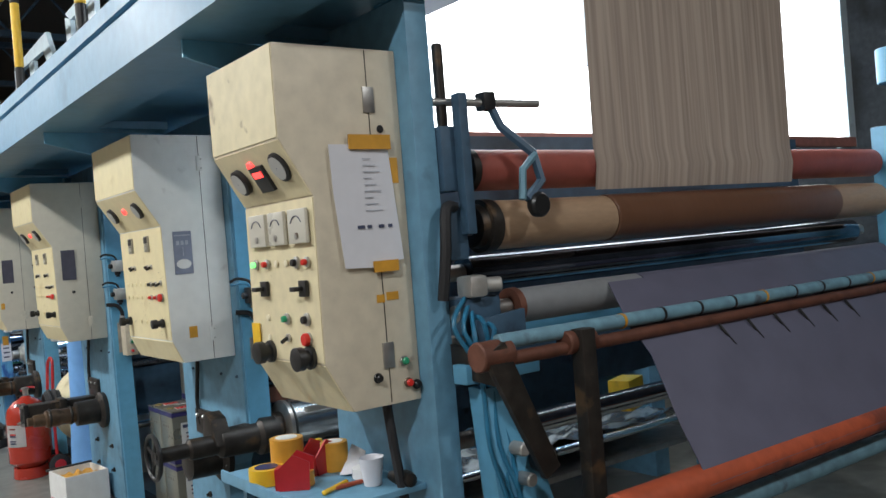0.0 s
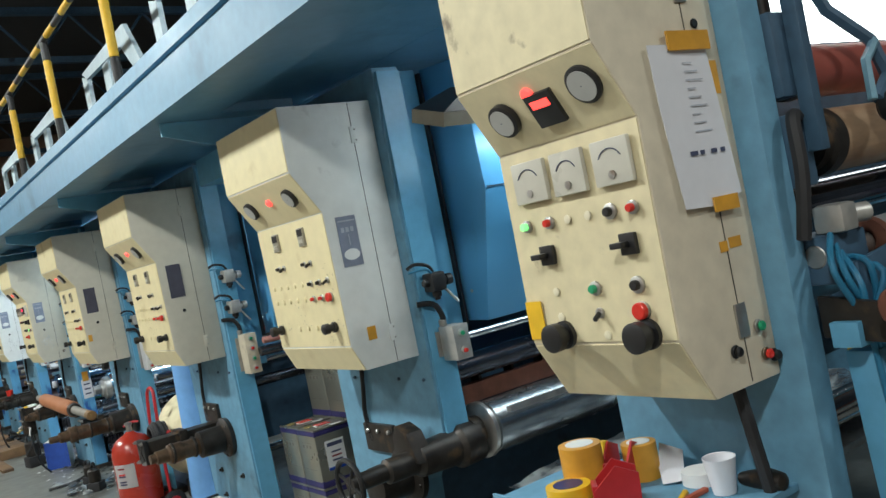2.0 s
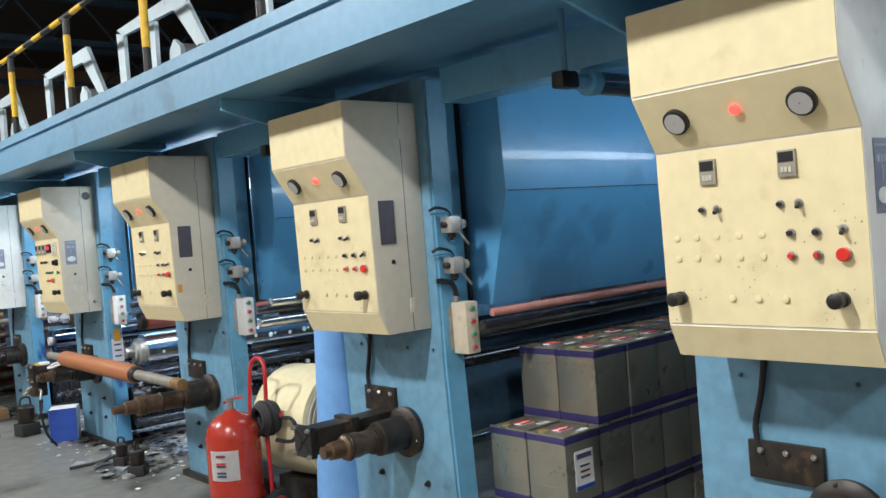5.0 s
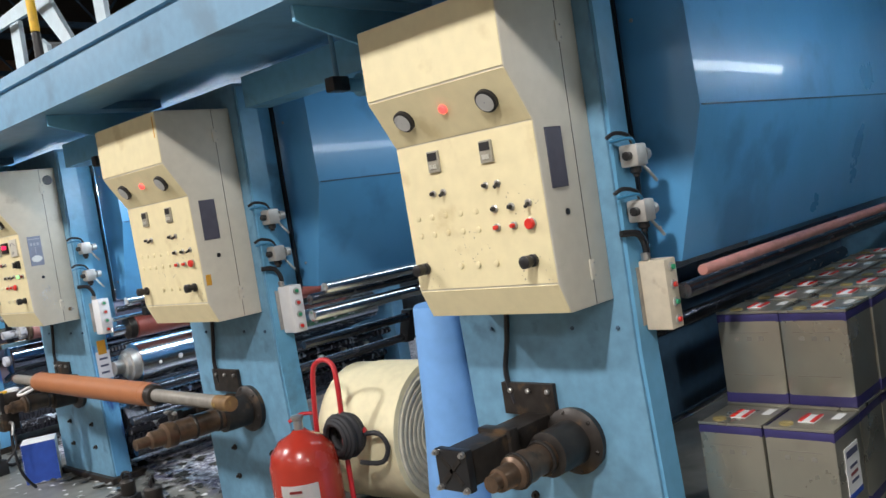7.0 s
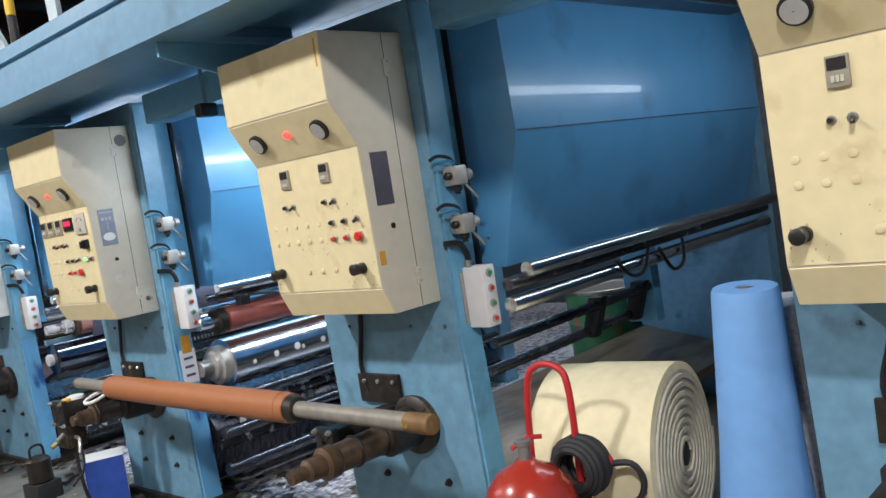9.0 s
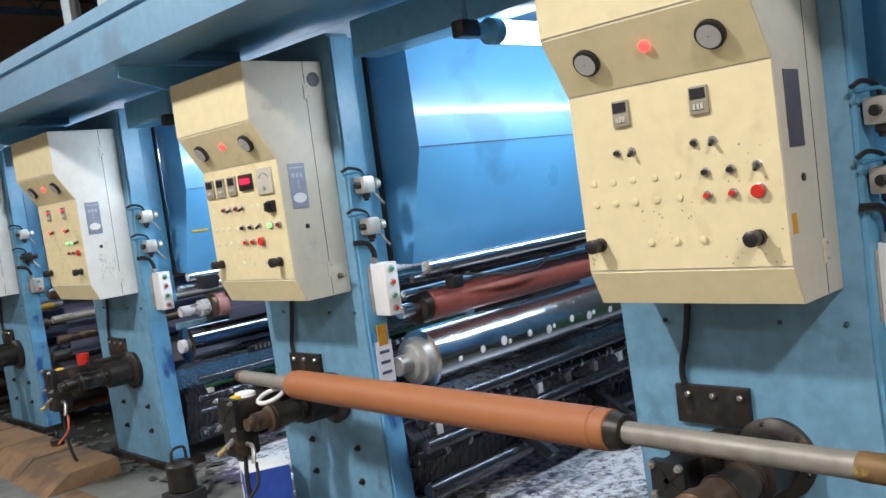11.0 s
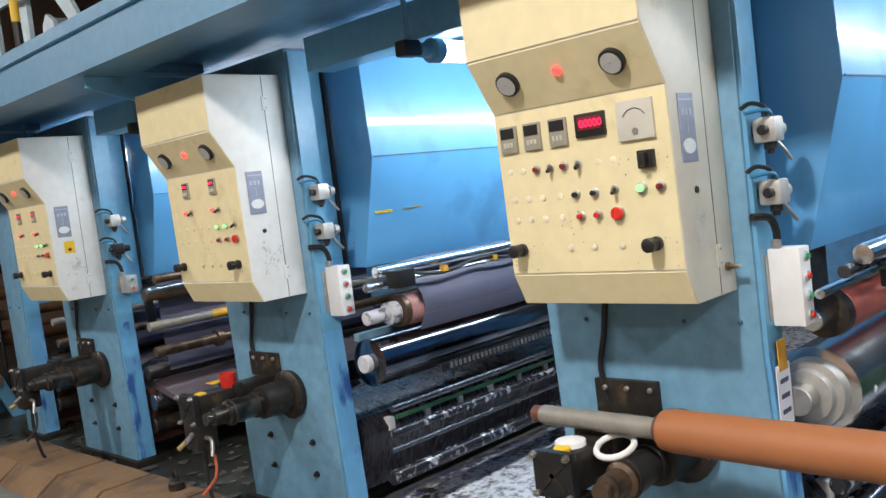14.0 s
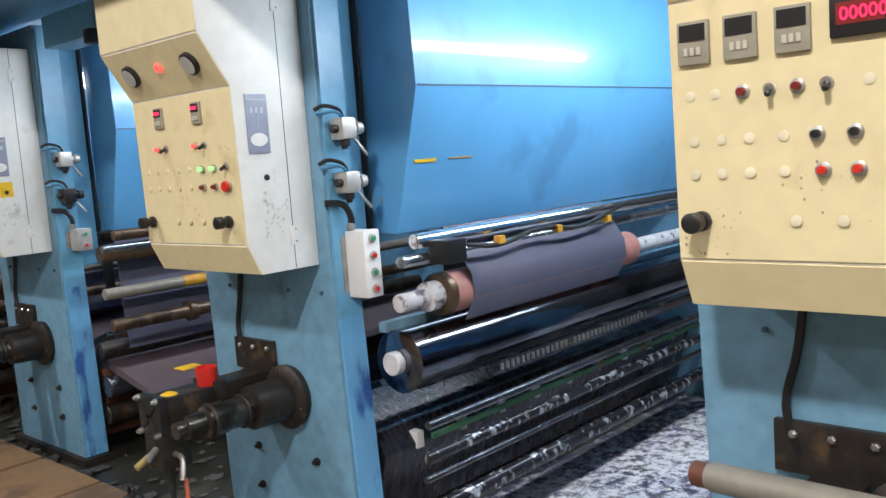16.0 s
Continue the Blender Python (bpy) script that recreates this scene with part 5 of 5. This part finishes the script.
part("plastic_film", sheet(rows, 0.002), FILM, tray, "crumpled clear plastic film")
part("rim", rod((1.88, 3.0, 0.66), (3.9, 3.0, 0.66), 0.02, 12), CHROME, tray)
c = thing("cleaning_sponge_box", "yellow and blue cardboard box on the tray", "box", (3.5, 3.2, 0.72), rot=20)
part("body", box(-0.1, 0.1, -0.06, 0.06, 0, 0.16, 0.004), YELLOW, c)
part("side_print", box(0.101, 0.104, -0.058, 0.058, 0.004, 0.156), BLUEFOAM, c)


# ---- paint tins ----
def tin(labelled):
    t = thing("paint_tin", "square tinplate can with purple bands and label", "paint can", (0, 0, -5), "stacked paint tins")
    w = 0.119
    part("body", box(-w, w, -w, w, 0.012, 0.345, 0.012), TIN, t)
    part("top_band", box(-w - 0.001, w + 0.001, -w - 0.001, w + 0.001, 0.312, 0.347, 0.010), NAVY, t)
    part("bottom_band", box(-w - 0.001, w + 0.001, -w - 0.001, w + 0.001, 0.006, 0.052, 0.010), NAVY, t)
    part("rim", box(-w - 0.002, w + 0.002, -w - 0.002, w + 0.002, 0.0, 0.007, 0.003), TIN, t)
    part("lid", box(-w + 0.004, w - 0.004, -w + 0.004, w - 0.004, 0.346, 0.352, 0.004), TIN, t)
    part("cap", lathe((-0.065, 0.06, 0.352), (-0.065, 0.06, 1), [(0, 0.024), (0.006, 0.024), (0.008, 0.018)], 16), BRASS, t)
    hd = part("handle", box(-0.045, 0.045, -0.028, 0.028, 0.353, 0.358, 0.002), WHITEP, t)
    for dy in (-0.021, 0.021):
        part("grip_edge", box(-0.045, 0.045, dy - 0.007, dy + 0.007, 0.357, 0.362, 0.002), REDB, hd)
    part("lid_label", box(0.02, 0.09, -0.09, -0.06, 0.3525, 0.3535), LABEL, t)
    part("lid_rim", box(-w, w, -w, -w + 0.008, 0.347, 0.357, 0.002), TIN, t)
    part("lid_rim", box(-w, -w + 0.008, -w + 0.009, w, 0.347, 0.357, 0.002), TIN, t)
    for sz in (0.275, 0.115):
        part("side_print", box(-w - 0.0016, -w - 0.0006, -0.075, 0.075, sz, sz + 0.002), TINPRINT, t)
    for q in (-0.045, 0.0, 0.045):
        part("side_print", box(-w - 0.0018, -w - 0.0006, q - 0.009, q + 0.009, 0.245, 0.262), TINPRINT, t)
    if not labelled:
        return t
    lb = part("label", box(-0.062, 0.062, -w - 0.0032, -w - 0.001, 0.10, 0.275), LABEL, t)
    part("label_print", box(-0.05, 0.05, -w - 0.0045, -w - 0.003, 0.24, 0.262), INK, lb)
    for q in range(3):
        part("label_print", box(-0.03, 0.035, -w - 0.0045, -w - 0.003, 0.15 + q * 0.025, 0.16 + q * 0.025), DARKRED if q == 1 else INK, lb)
    part("label_foot", box(-0.062, 0.062, -w - 0.0045, -w - 0.003, 0.10, 0.118), CARTONBLUE, lb)
    return t


first, plain = tin(True), tin(False)
stack = []
for ix in range(8):
    for iy in range(2):
        for iz in range(2 if ix == 0 else 3):
            stack.append((2.005 + ix * 0.243, 5.82 + iy * 0.243, iz * 0.3545))
for n, (x, y, z) in enumerate(stack):
    m = pose(x + random.uniform(-0.004, 0.004), y + random.uniform(-0.004, 0.004), z, 0, 0, random.uniform(-1.5, 1.5))
    if n == 0:
        first.matrix_world = m
    elif n == 4:
        plain.matrix_world = m
    else:
        copy_thing(first if n < 4 else plain, m)


# ---- fire extinguisher on its trolley ----
ext = thing("fire_extinguisher", "large red trolley fire extinguisher with black hose", "fire extinguisher", (1.44, 8.02, 0))
part("tank", lathe((0, 0, 0.08), (0, 0, 1), [(0, 0.05), (0.02, 0.13), (0.06, 0.165), (0.44, 0.165), (0.50, 0.15), (0.555, 0.105), (0.585, 0.045), (0.60, 0.03)], 36), RED, ext)
part("skirt", lathe((0, 0, 0.0), (0, 0, 1), [(0, 0.135), (0.005, 0.14), (0.09, 0.135), (0.095, 0.12)], 28), RED, ext)
part("valve", lathe((0, 0, 0.675), (0, 0, 1), [(0, 0.022), (0.05, 0.022), (0.055, 0.03), (0.07, 0.03), (0.075, 0.012)], 14), STEEL, ext)
part("valve_lever", tube([(-0.03, 0.03, 0.72), (0.02, 0.0, 0.745), (0.07, -0.03, 0.74)], 0.009), REDTUBE, ext)
part("handle", tube([(0.19, -0.09, 0.08), (0.19, -0.085, 0.5), (0.21, -0.075, 0.86), (0.22, -0.03, 0.95), (0.22, 0.07, 0.95), (0.21, 0.115, 0.86), (0.19, 0.13, 0.5), (0.19, 0.13, 0.08)], 0.013, 10, 6), REDTUBE, ext)
part("axle", rod((0.19, -0.19, 0.085), (0.19, 0.10, 0.085), 0.012, 10), STEEL, ext)
for yy in (-0.17, 0.09):
    w = part("wheel", lathe((0.19, yy - 0.02, 0.085), (0.19, 1, 0.085), [(0, 0.07), (0.006, 0.085), (0.034, 0.085), (0.04, 0.07)], 24), RUBBER, ext)
    part("wheel_hub", lathe((0.19, yy - 0.025, 0.085), (0.19, 1, 0.085), [(0, 0.045), (0.05, 0.045)], 18), REDTUBE, w)
for q in range(8):
    a = 0.075 + 0.012 * (q % 3)
    part("hose", tube([(0.13 + 0.014 * q, -0.10 + a * math.cos(s * math.pi / 5), 0.60 + a * math.sin(s * math.pi / 5)) for s in range(11)], 0.016, 8, 2), RUBBER, ext)
part("hose_end", tube([(0.22, -0.18, 0.6), (0.26, -0.26, 0.60), (0.28, -0.29, 0.53), (0.26, -0.26, 0.46), (0.20, -0.17, 0.47)], 0.012), RUBBER, ext)
part("nozzle", rod((0.21, -0.16, 0.60), (0.24, -0.20, 0.62), 0.018, 12), REDTUBE, ext)
lab = bmesh.new()
for a in range(9):
    t0 = radians(188 + a * 8)
    for z in (0.28, 0.46):
        lab.verts.new((0.1665 * math.cos(t0), 0.1665 * math.sin(t0), z))
lab.verts.ensure_lookup_table()
for a in range(8):
    lab.faces.new([lab.verts[i] for i in (2 * a, 2 * a + 2, 2 * a + 3, 2 * a + 1)])
bmesh.ops.solidify(lab, geom=lab.faces[:], thickness=0.001)
lb = part("label", lab, LABEL, ext, "white label with red and dark print")
for q, (zz, mm) in enumerate(((0.43, DARKRED), (0.385, REDB), (0.37, INK), (0.33, INK), (0.31, INK))):
    t0 = radians(215)
    part("label_print", box(-0.03, 0.03, -0.002, 0.0, zz - 0.006, zz + 0.006, 0, Matrix.Translation((0.169 * math.cos(t0), 0.169 * math.sin(t0), 0)) @ Matrix.Rotation(t0 + math.pi / 2, 4, "Z")), mm, lb)


# ---- rolls standing and lying between the units ----
felt = thing("felt_roll", "large roll of cream felt showing its grey spiral end", "felt roll", (2.10, 7.77, 0.50), rot=9)
part("roll", lathe((0, 0, 0), (0, 1, 0), [(0, 0.335), (0.004, 0.355), (0.35, 0.358), (0.354, 0.352), (0.50, 0.352), (0.505, 0.33)], 56), CREAMFOAM, felt)
sp = bmesh.new()
prev = None
for a in range(0, 420):
    th = a * 0.12
    r = 0.05 + 0.275 * a / 420
    ring = [sp.verts.new(((r + d) * math.cos(th), dy, (r + d) * math.sin(th))) for d, dy in ((-0.010, -0.001), (-0.006, -0.012), (0.009, -0.012), (0.012, -0.001))]
    if prev:
        for q in range(3):
            sp.faces.new((prev[q], prev[q + 1], ring[q + 1], ring[q]))
    prev = ring
part("spiral_edge", sp, EDGEFELT, felt)
part("core_hole", rod((0, -0.004, 0), (0, 0.002, 0), 0.05, 20), BLACK, felt)
part("end_disc", rod((0, -0.003, 0), (0, 0.001, 0), 0.325, 40), GREYFELT, felt)
single("roll_skid", box(1.85, 2.30, 7.81, 8.23, 0.0, 0.146, 0.006), GREASE, "low dark skid under the felt roll", "skid")
foam = thing("foam_roll", "upright roll of light blue foam sheet", "foam roll", (1.74, 7.28, 0))
part("roll", lathe((0.05, 0.05, 0.0), (0.0, 0.0, 1.21), [(0, 0.18), (0.006, 0.186), (0.3, 0.165), (0.7, 0.13), (1.195, 0.104), (1.21, 0.098), (1.211, 0.03), (1.18, 0.028)], 36), BLUEFOAM, foam)
part("core", lathe((0.0, 0.0, 1.16), (0.0, 0.0, 2), [(0, 0.028), (0.045, 0.028), (0.046, 0.02)], 20), CARD, foam)
single("bubble_wrap_roll", lathe((2.02, 7.20, 0.0), (1.91, 7.21, 1.13), [(0, 0.055), (0.006, 0.06), (1.12, 0.06), (1.13, 0.055)], 24), SILVER, "upright roll of silver bubble wrap", "wrap roll")
single("white_roll", lathe((2.19, 7.32, 0.0), (2.14, 7.32, 1.1), [(0, 0.07), (0.006, 0.075), (1.09, 0.075), (1.1, 0.07)], 24), WHITEP, "upright roll of white film", "film roll")

# orange roller lying across two shafts
orr = thing("spare_roller", "orange rubber roller on a grey shaft across two stubs", "roller", (0, 0, 0))
A, B = Vector((1.245, 8.26, 0.845)), Vector((1.42, 11.5, 0.815))
d = (B - A).normalized()
s0, s1 = A + d * 0.86, A + d * 2.72
part("shaft", lathe(A, B, [(0, 0.032), (0.002, 0.037), (0.10, 0.037), (0.102, 0.035), (3.2, 0.034), (3.202, 0.03), (3.24, 0.028)], 20), SHAFTGREY, orr)
part("rubber_cover", lathe(s0, s1, [(0, 0.058), (0.004, 0.064), (0.05, 0.066), (0.052, 0.0645), (0.06, 0.0645), (0.062, 0.067), (1.82, 0.067), (1.855, 0.062), (1.86, 0.05)], 40), ORANGE, orr)
part("end_collar", lathe(s0 - d * 0.05, s1, [(0, 0.045), (0.004, 0.052), (0.05, 0.06)], 28), GREASE, orr)
part("end_collar", lathe(s1, B, [(0, 0.045), (0.02, 0.042), (0.022, 0.034)], 28), RUST, orr)
part("rust_tip", rod(A - d * 0.012, A + d * 0.12, 0.038, 20), RUSTYELLOW, orr)
part("rust_tip", rod(B - d * 0.07, B + d * 0.004, 0.0295, 20), RUST, orr)

# green drum behind the press
dr = thing("steel_drum", "dented green steel drum with pale lid", "drum", (4.5, 9.62, 0))
part("shell", lathe((0, 0, 0), (0, 0, 1), [(0, 0.26), (0.01, 0.27), (0.25, 0.27), (0.265, 0.28), (0.28, 0.27), (0.52, 0.27), (0.535, 0.28), (0.55, 0.27), (0.75, 0.27)], 36), GREEND, dr)
part("lid", lathe((0, 0, 0.75), (0, 0, 1), [(0, 0.275), (0.02, 0.28), (0.025, 0.265), (0.012, 0.25)], 36), STEEL, dr)


# ---- floor things ----
c = thing("carton", "white and blue printed carton on the floor", "carton", (1.53, 11.58, 0), rot=-25)
part("body", box(-0.12, 0.12, -0.11, 0.11, 0, 0.31, 0.004), WHITEP, c)
part("blue_side", box(-0.118, 0.118, -0.113, -0.1105, 0.004, 0.306), CARTONBLUE, c)
part("blue_half", box(-0.1235, -0.1205, -0.108, -0.02, 0.004, 0.306), CARTONBLUE, c)
part("round_print", rod((-0.1205, -0.02, 0.18), (-0.1245, -0.02, 0.18), 0.062, 24), CARTONBLUE, c)
part("round_print", rod((-0.1235, -0.02, 0.18), (-0.1265, -0.02, 0.18), 0.048, 24), WHITEP, c)
c = thing("scrap_box", "open cardboard box of brass-coloured scraps", "box", (1.50, 6.66, 0), rot=6)
for x0, x1, y0, y1 in ((-0.15, -0.14, -0.17, 0.17), (0.14, 0.15, -0.17, 0.17), (-0.139, 0.139, -0.17, -0.16), (-0.139, 0.139, 0.16, 0.17)):
    part("wall", box(x0, x1, y0, y1, 0, 0.26), LABEL, c)
part("bottom", box(-0.139, 0.139, -0.159, 0.159, 0.0, 0.01), CARD, c)
part("scraps", sheet([[(-0.135 + 0.27 * i / 9, -0.155 + 0.31 * j / 9, 0.22 + 0.03 * noise.noise(Vector((i * 0.9, j * 0.9, 1)))) for i in range(10)] for j in range(10)]), YTAPE, c)
part("red_print", box(-0.153, -0.1505, -0.15, 0.15, 0.05, 0.08), REDB, c)
part("dark_flap", box(-0.16, 0.16, 0.171, 0.20, 0.255, 0.27), BLACK, c)

for j in range(5):
    y0 = 13.35 + j * 0.66
    single("cardboard_sheet", prism([(0.98 + 0.02 * (j % 2), 0.0), (1.16, 0.115 + 0.004 * (j % 2)), (1.48, 0.12), (1.50, 0.0)], "y", y0, y0 + 0.64 - 0.01 * (j % 3), 0.008), CARD, "brown cardboard-covered step along the press", "step", "cardboard-covered steps")


def pump(x, y, rot, s=1.0):
    t = thing("ink_pump", "greasy black ink pump on the floor", "pump", (x, y, 0), "ink pumps on the floor", rot)
    part("motor", lathe((0, 0, 0.12 * s), (0, 0, 1), [(0, 0.07 * s), (0.01, 0.08 * s), (0.15 * s, 0.08 * s), (0.17 * s, 0.06 * s), (0.18 * s, 0.02)], 18), GREASE, t)
    part("base", box(-0.09 * s, 0.09 * s, -0.09 * s, 0.09 * s, 0, 0.12 * s, 0.01), RUBBER, t)
    part("handle", tube([(-0.05 * s, 0, 0.28 * s), (-0.04 * s, 0, 0.36 * s), (0.04 * s, 0, 0.36 * s), (0.05 * s, 0, 0.28 * s)], 0.009), BLACK, t)
    part("hose", tube([(0.08 * s, 0, 0.08), (0.2, 0.05, 0.03), (0.35, 0.2, 0.02)], 0.013), RUBBER, t)


pump(1.36, 12.2, 10)
pump(1.45, 9.65, 50, 0.7)
pump(1.5, 10.1, 120, 0.6)
pump(1.4, 14.2, 80, 0.6)

# tools left on the shafts
c = thing("grease_ring", "white plastic ring lid on the cylinder", "ring", (1.36, 11.14, 0.746))
part("ring", tube([(0.062 * math.cos(a * math.pi / 8), 0.062 * math.sin(a * math.pi / 8), 0.012 + 0.02 * math.cos(a * math.pi / 8)) for a in range(17)], 0.011, 8, 1), WHITEP, c)
c = thing("plastic_bung", "white plastic bung lying on the air cylinder", "bung", (1.30, 11.27, 0.745))
part("cap", lathe((0, 0, 0), (0, 0, 1), [(0, 0.05), (0.004, 0.055), (0.035, 0.05), (0.04, 0.035)], 20), WHITEP, c)
c = thing("plastic_bung", "yellow plastic bung on the cylinder end", "bung", (1.24, 11.26, 0.745))
part("cap", lathe((0, 0, 0), (0, 0, 1), [(0, 0.028), (0.03, 0.028), (0.034, 0.022)], 16), YELLOW, c)
c = thing("yellow_rag", "yellow rag on the cylinder", "rag", (1.26, 13.53, 0.745))
part("rag", lathe((0, 0, 0), (0, 0, 1), [(0, 0.04), (0.012, 0.045), (0.022, 0.03), (0.03, 0.012)], 9), YELLOW, c)
c = thing("red_beaker", "red plastic beaker on the bracket", "beaker", (1.42, 13.52, 0.745))
part("beaker", lathe((0, 0, 0), (0, 0, 1), [(0, 0.033), (0.005, 0.036), (0.09, 0.042), (0.088, 0.038), (0.01, 0.03)], 18), REDB, c)
single("bright_rod", rod((1.25, 13.60, 0.752), (1.55, 13.60, 0.752), 0.009, 10), CHROME, "bright steel rod on the air cylinder", "rod")
single("yellow_card", box(1.95, 2.07, 14.6, 14.7, 0.565, 0.569), YELLOW, "small yellow card on the tray", "card")

# far end of the line
far = thing("winding_machine", "blue winding machine with brown rolls and a monitor", "winder", (1.7, 18.3, 0))
part("cabinet", box(-1.0, -0.1, -0.05, 0.5, 0, 0.63, 0.02), DARKBLUE, far)
for y0 in (-0.03, 0.42):
    part("leg", prism([(-0.10, 1.49), (0.02, 1.49), (0.14, 0.50), (0.34, 0.0), (0.22, 0.0), (0.03, 0.45)], "y", y0, y0 + 0.06, 0.008), BLUE, far)
    part("arm", prism([(-0.5, 1.20), (-0.5, 1.27), (-0.05, 1.32), (-0.04, 1.24)], "y", y0, y0 + 0.06, 0.006), BLUE, far)
for ry, rz, rr, mm in ((0.12, 1.40, 0.05, GREASE), (0.25, 1.16, 0.07, BROWNFILM), (0.2, 0.95, 0.05, CARD), (0.3, 0.72, 0.08, BROWNFILM)):
    part("roll", rod((-0.95, ry, rz), (1.6, ry, rz), rr, 24), mm, far)
part("end_frame", box(1.6, 1.68, -0.05, 0.5, 0, 1.5, 0.01), BLUE, far)
part("end_frame", box(-1.03, -0.95, 0.0, 0.45, 0.63, 1.5, 0.01), BLUE, far)
part("guard", prism([(-0.15, 0.30), (-0.15, 0.44), (0.13, 0.49), (0.13, 0.35)], "y", -0.13, -0.052, 0.006), ORANGE, far, "orange guard")
mo = part("monitor", box(0.12, 0.37, -0.02, 0.03, 1.62, 1.89, 0.008), BLACK, far, "small lit monitor")
part("screen", box(0.135, 0.355, -0.026, -0.019, 1.64, 1.875), SCREEN, mo)
part("monitor_pole", rod((0.24, 0.03, 0.0), (0.24, 0.03, 1.64), 0.02, 10), BLACK, far)

# yellow scratches on a hood
sc = thing("scratch_mark", "yellow rubbed scratch on the blue hood", "scratch", (0, 0, 0))
m = Matrix.Translation((0, 12.921, 1.56)) @ Matrix.Rotation(math.atan2(0.155, 0.555), 4, "X")
part("streak", box(2.04, 2.16, -0.003, 0.002, -0.004, 0.008, 0, m), YELLOW, sc)
part("streak", box(2.24, 2.38, -0.003, 0.002, 0.002, 0.006, 0, m), YTAPE, sc)


# ---- loose rubbish, cables and scraps ----
def rubbish(name, count, x0, x1, y0, y1, size, mat, label, z=0.0):
    """Many small crumpled flakes lying on the floor, one object."""
    bm = bmesh.new()
    rnd = random.Random(name + label)
    for _ in range(count):
        c = Vector((rnd.uniform(x0, x1), rnd.uniform(y0, y1), z))
        n = rnd.randint(4, 6)
        s = size * rnd.uniform(0.4, 1.3)
        a0 = rnd.uniform(0, 6.28)
        ring = [bm.verts.new(c + Vector((s * rnd.uniform(0.6, 1) * math.cos(a0 + 6.283 * k / n), s * rnd.uniform(0.4, 1) * math.sin(a0 + 6.283 * k / n), 0.002 + rnd.uniform(0, s * 0.35)))) for k in range(n)]
        top = bm.verts.new(c + Vector((0, 0, s * rnd.uniform(0.25, 0.6))))
        for k in range(n):
            bm.faces.new((ring[k], ring[(k + 1) % n], top))
    return single(name, bm, mat, label, "rubbish", kind="stuff")


rubbish("film_scraps", 150, 1.25, 2.6, 9.2, 12.2, 0.028, WHITEP, "scattered scraps of white plastic film on the floor")
rubbish("dark_rubbish", 380, 1.52, 2.3, 9.3, 17.5, 0.05, DIRT, "dark greasy rubbish along the foot of the press")
rubbish("paint_flakes", 500, 1.95, 4.3, 10.2, 13.0, 0.016, WHITEP, "dried white paint flakes under the rollers")
rubbish("blue_flakes", 120, 1.9, 4.3, 10.0, 13.0, 0.014, CARTONBLUE, "dried blue paint flakes under the rollers")
rubbish("wrapper_scraps", 22, 1.2, 1.8, 9.6, 10.9, 0.07, FILM, "crumpled clear wrapping scraps by the press")

for n in range(5):
    y = 13.5 + n * 0.42
    single("floor_cable", tube([(1.66, y, 0.012), (1.5, y + 0.15, 0.012), (1.62, y + 0.35, 0.012), (1.55, y + 0.6, 0.013), (1.66, y + 0.8, 0.012)], 0.010), RUBBER, "black cable lying loose on the floor", "cable", "loose floor cables")
single("wooden_board", box(1.02, 1.14, 12.3, 13.2, 0.0, 0.035, 0.004), CARD, "pale wooden board lying on the floor", "board")

# clamps and fittings hung on the shafts of the fifth and sixth units
for k in (3, 4, 5):
    y = UNITS[k]
    c = thing("valve_cluster", "greasy brass and steel valve cluster under the cylinder", "valve", (1.22, y + 0.40, 0.50), "valve clusters")
    part("block", box(-0.05, 0.07, -0.06, 0.06, 0.0, 0.13, 0.01), GREASE, c)
    part("fitting", rod((-0.05, -0.03, 0.09), (-0.10, -0.04, 0.06), 0.014, 10), STEEL, c)
    part("fitting", rod((-0.05, 0.03, 0.05), (-0.11, 0.03, 0.02), 0.014, 10), BRASS, c)
    part("tap", tube([(0.0, -0.06, 0.06), (0.0, -0.11, 0.05), (-0.02, -0.13, -0.02)], 0.011), STEEL, c)
    part("hose", tube([(0.02, 0.0, 0.0), (0.02, 0.02, -0.15), (0.06, 0.05, -0.35), (0.15, 0.1, -0.485)], 0.011), RUBBER, c)
    part("hose", tube([(0.0, -0.12, -0.02), (-0.02, -0.14, -0.12), (-0.08, -0.10, -0.2)], 0.008), ORANGERED if k == 4 else RUBBER, c)

# smudges beside the knobs of the cabinets
rs = random.Random(5)
for k, y in enumerate(UNITS[:6]):
    bm = bmesh.new()
    for _ in range(60):
        py, pz = rs.choice(((0.1, 1.36), (0.6, 1.36), (0.35, 1.45), (0.1, 1.6))), 0
        cy, cz = py[0] + rs.uniform(-0.09, 0.09), py[1] + rs.uniform(-0.05, 0.07)
        cy = min(max(cy, 0.02), 0.64)
        cz = max(cz, 1.33)
        s = rs.uniform(0.0012, 0.0036)
        ring = [bm.verts.new((1.3765 + 0.0182 * (1.865 - cz) - 0.0005, cy + s * rs.uniform(0.5, 1.4) * math.cos(a * 1.047), cz + s * rs.uniform(0.5, 1.6) * math.sin(a * 1.047))) for a in range(6)]
        bm.faces.new(ring)
    ob = tagged(part("grime_specks", bm, SMUDGE), kind="stuff")
    for cab in [o for o in scene.objects if o.name.startswith("control_panel") and o.parent is None and abs(o.location.y - y) < 0.01]:
        ob.parent = cab
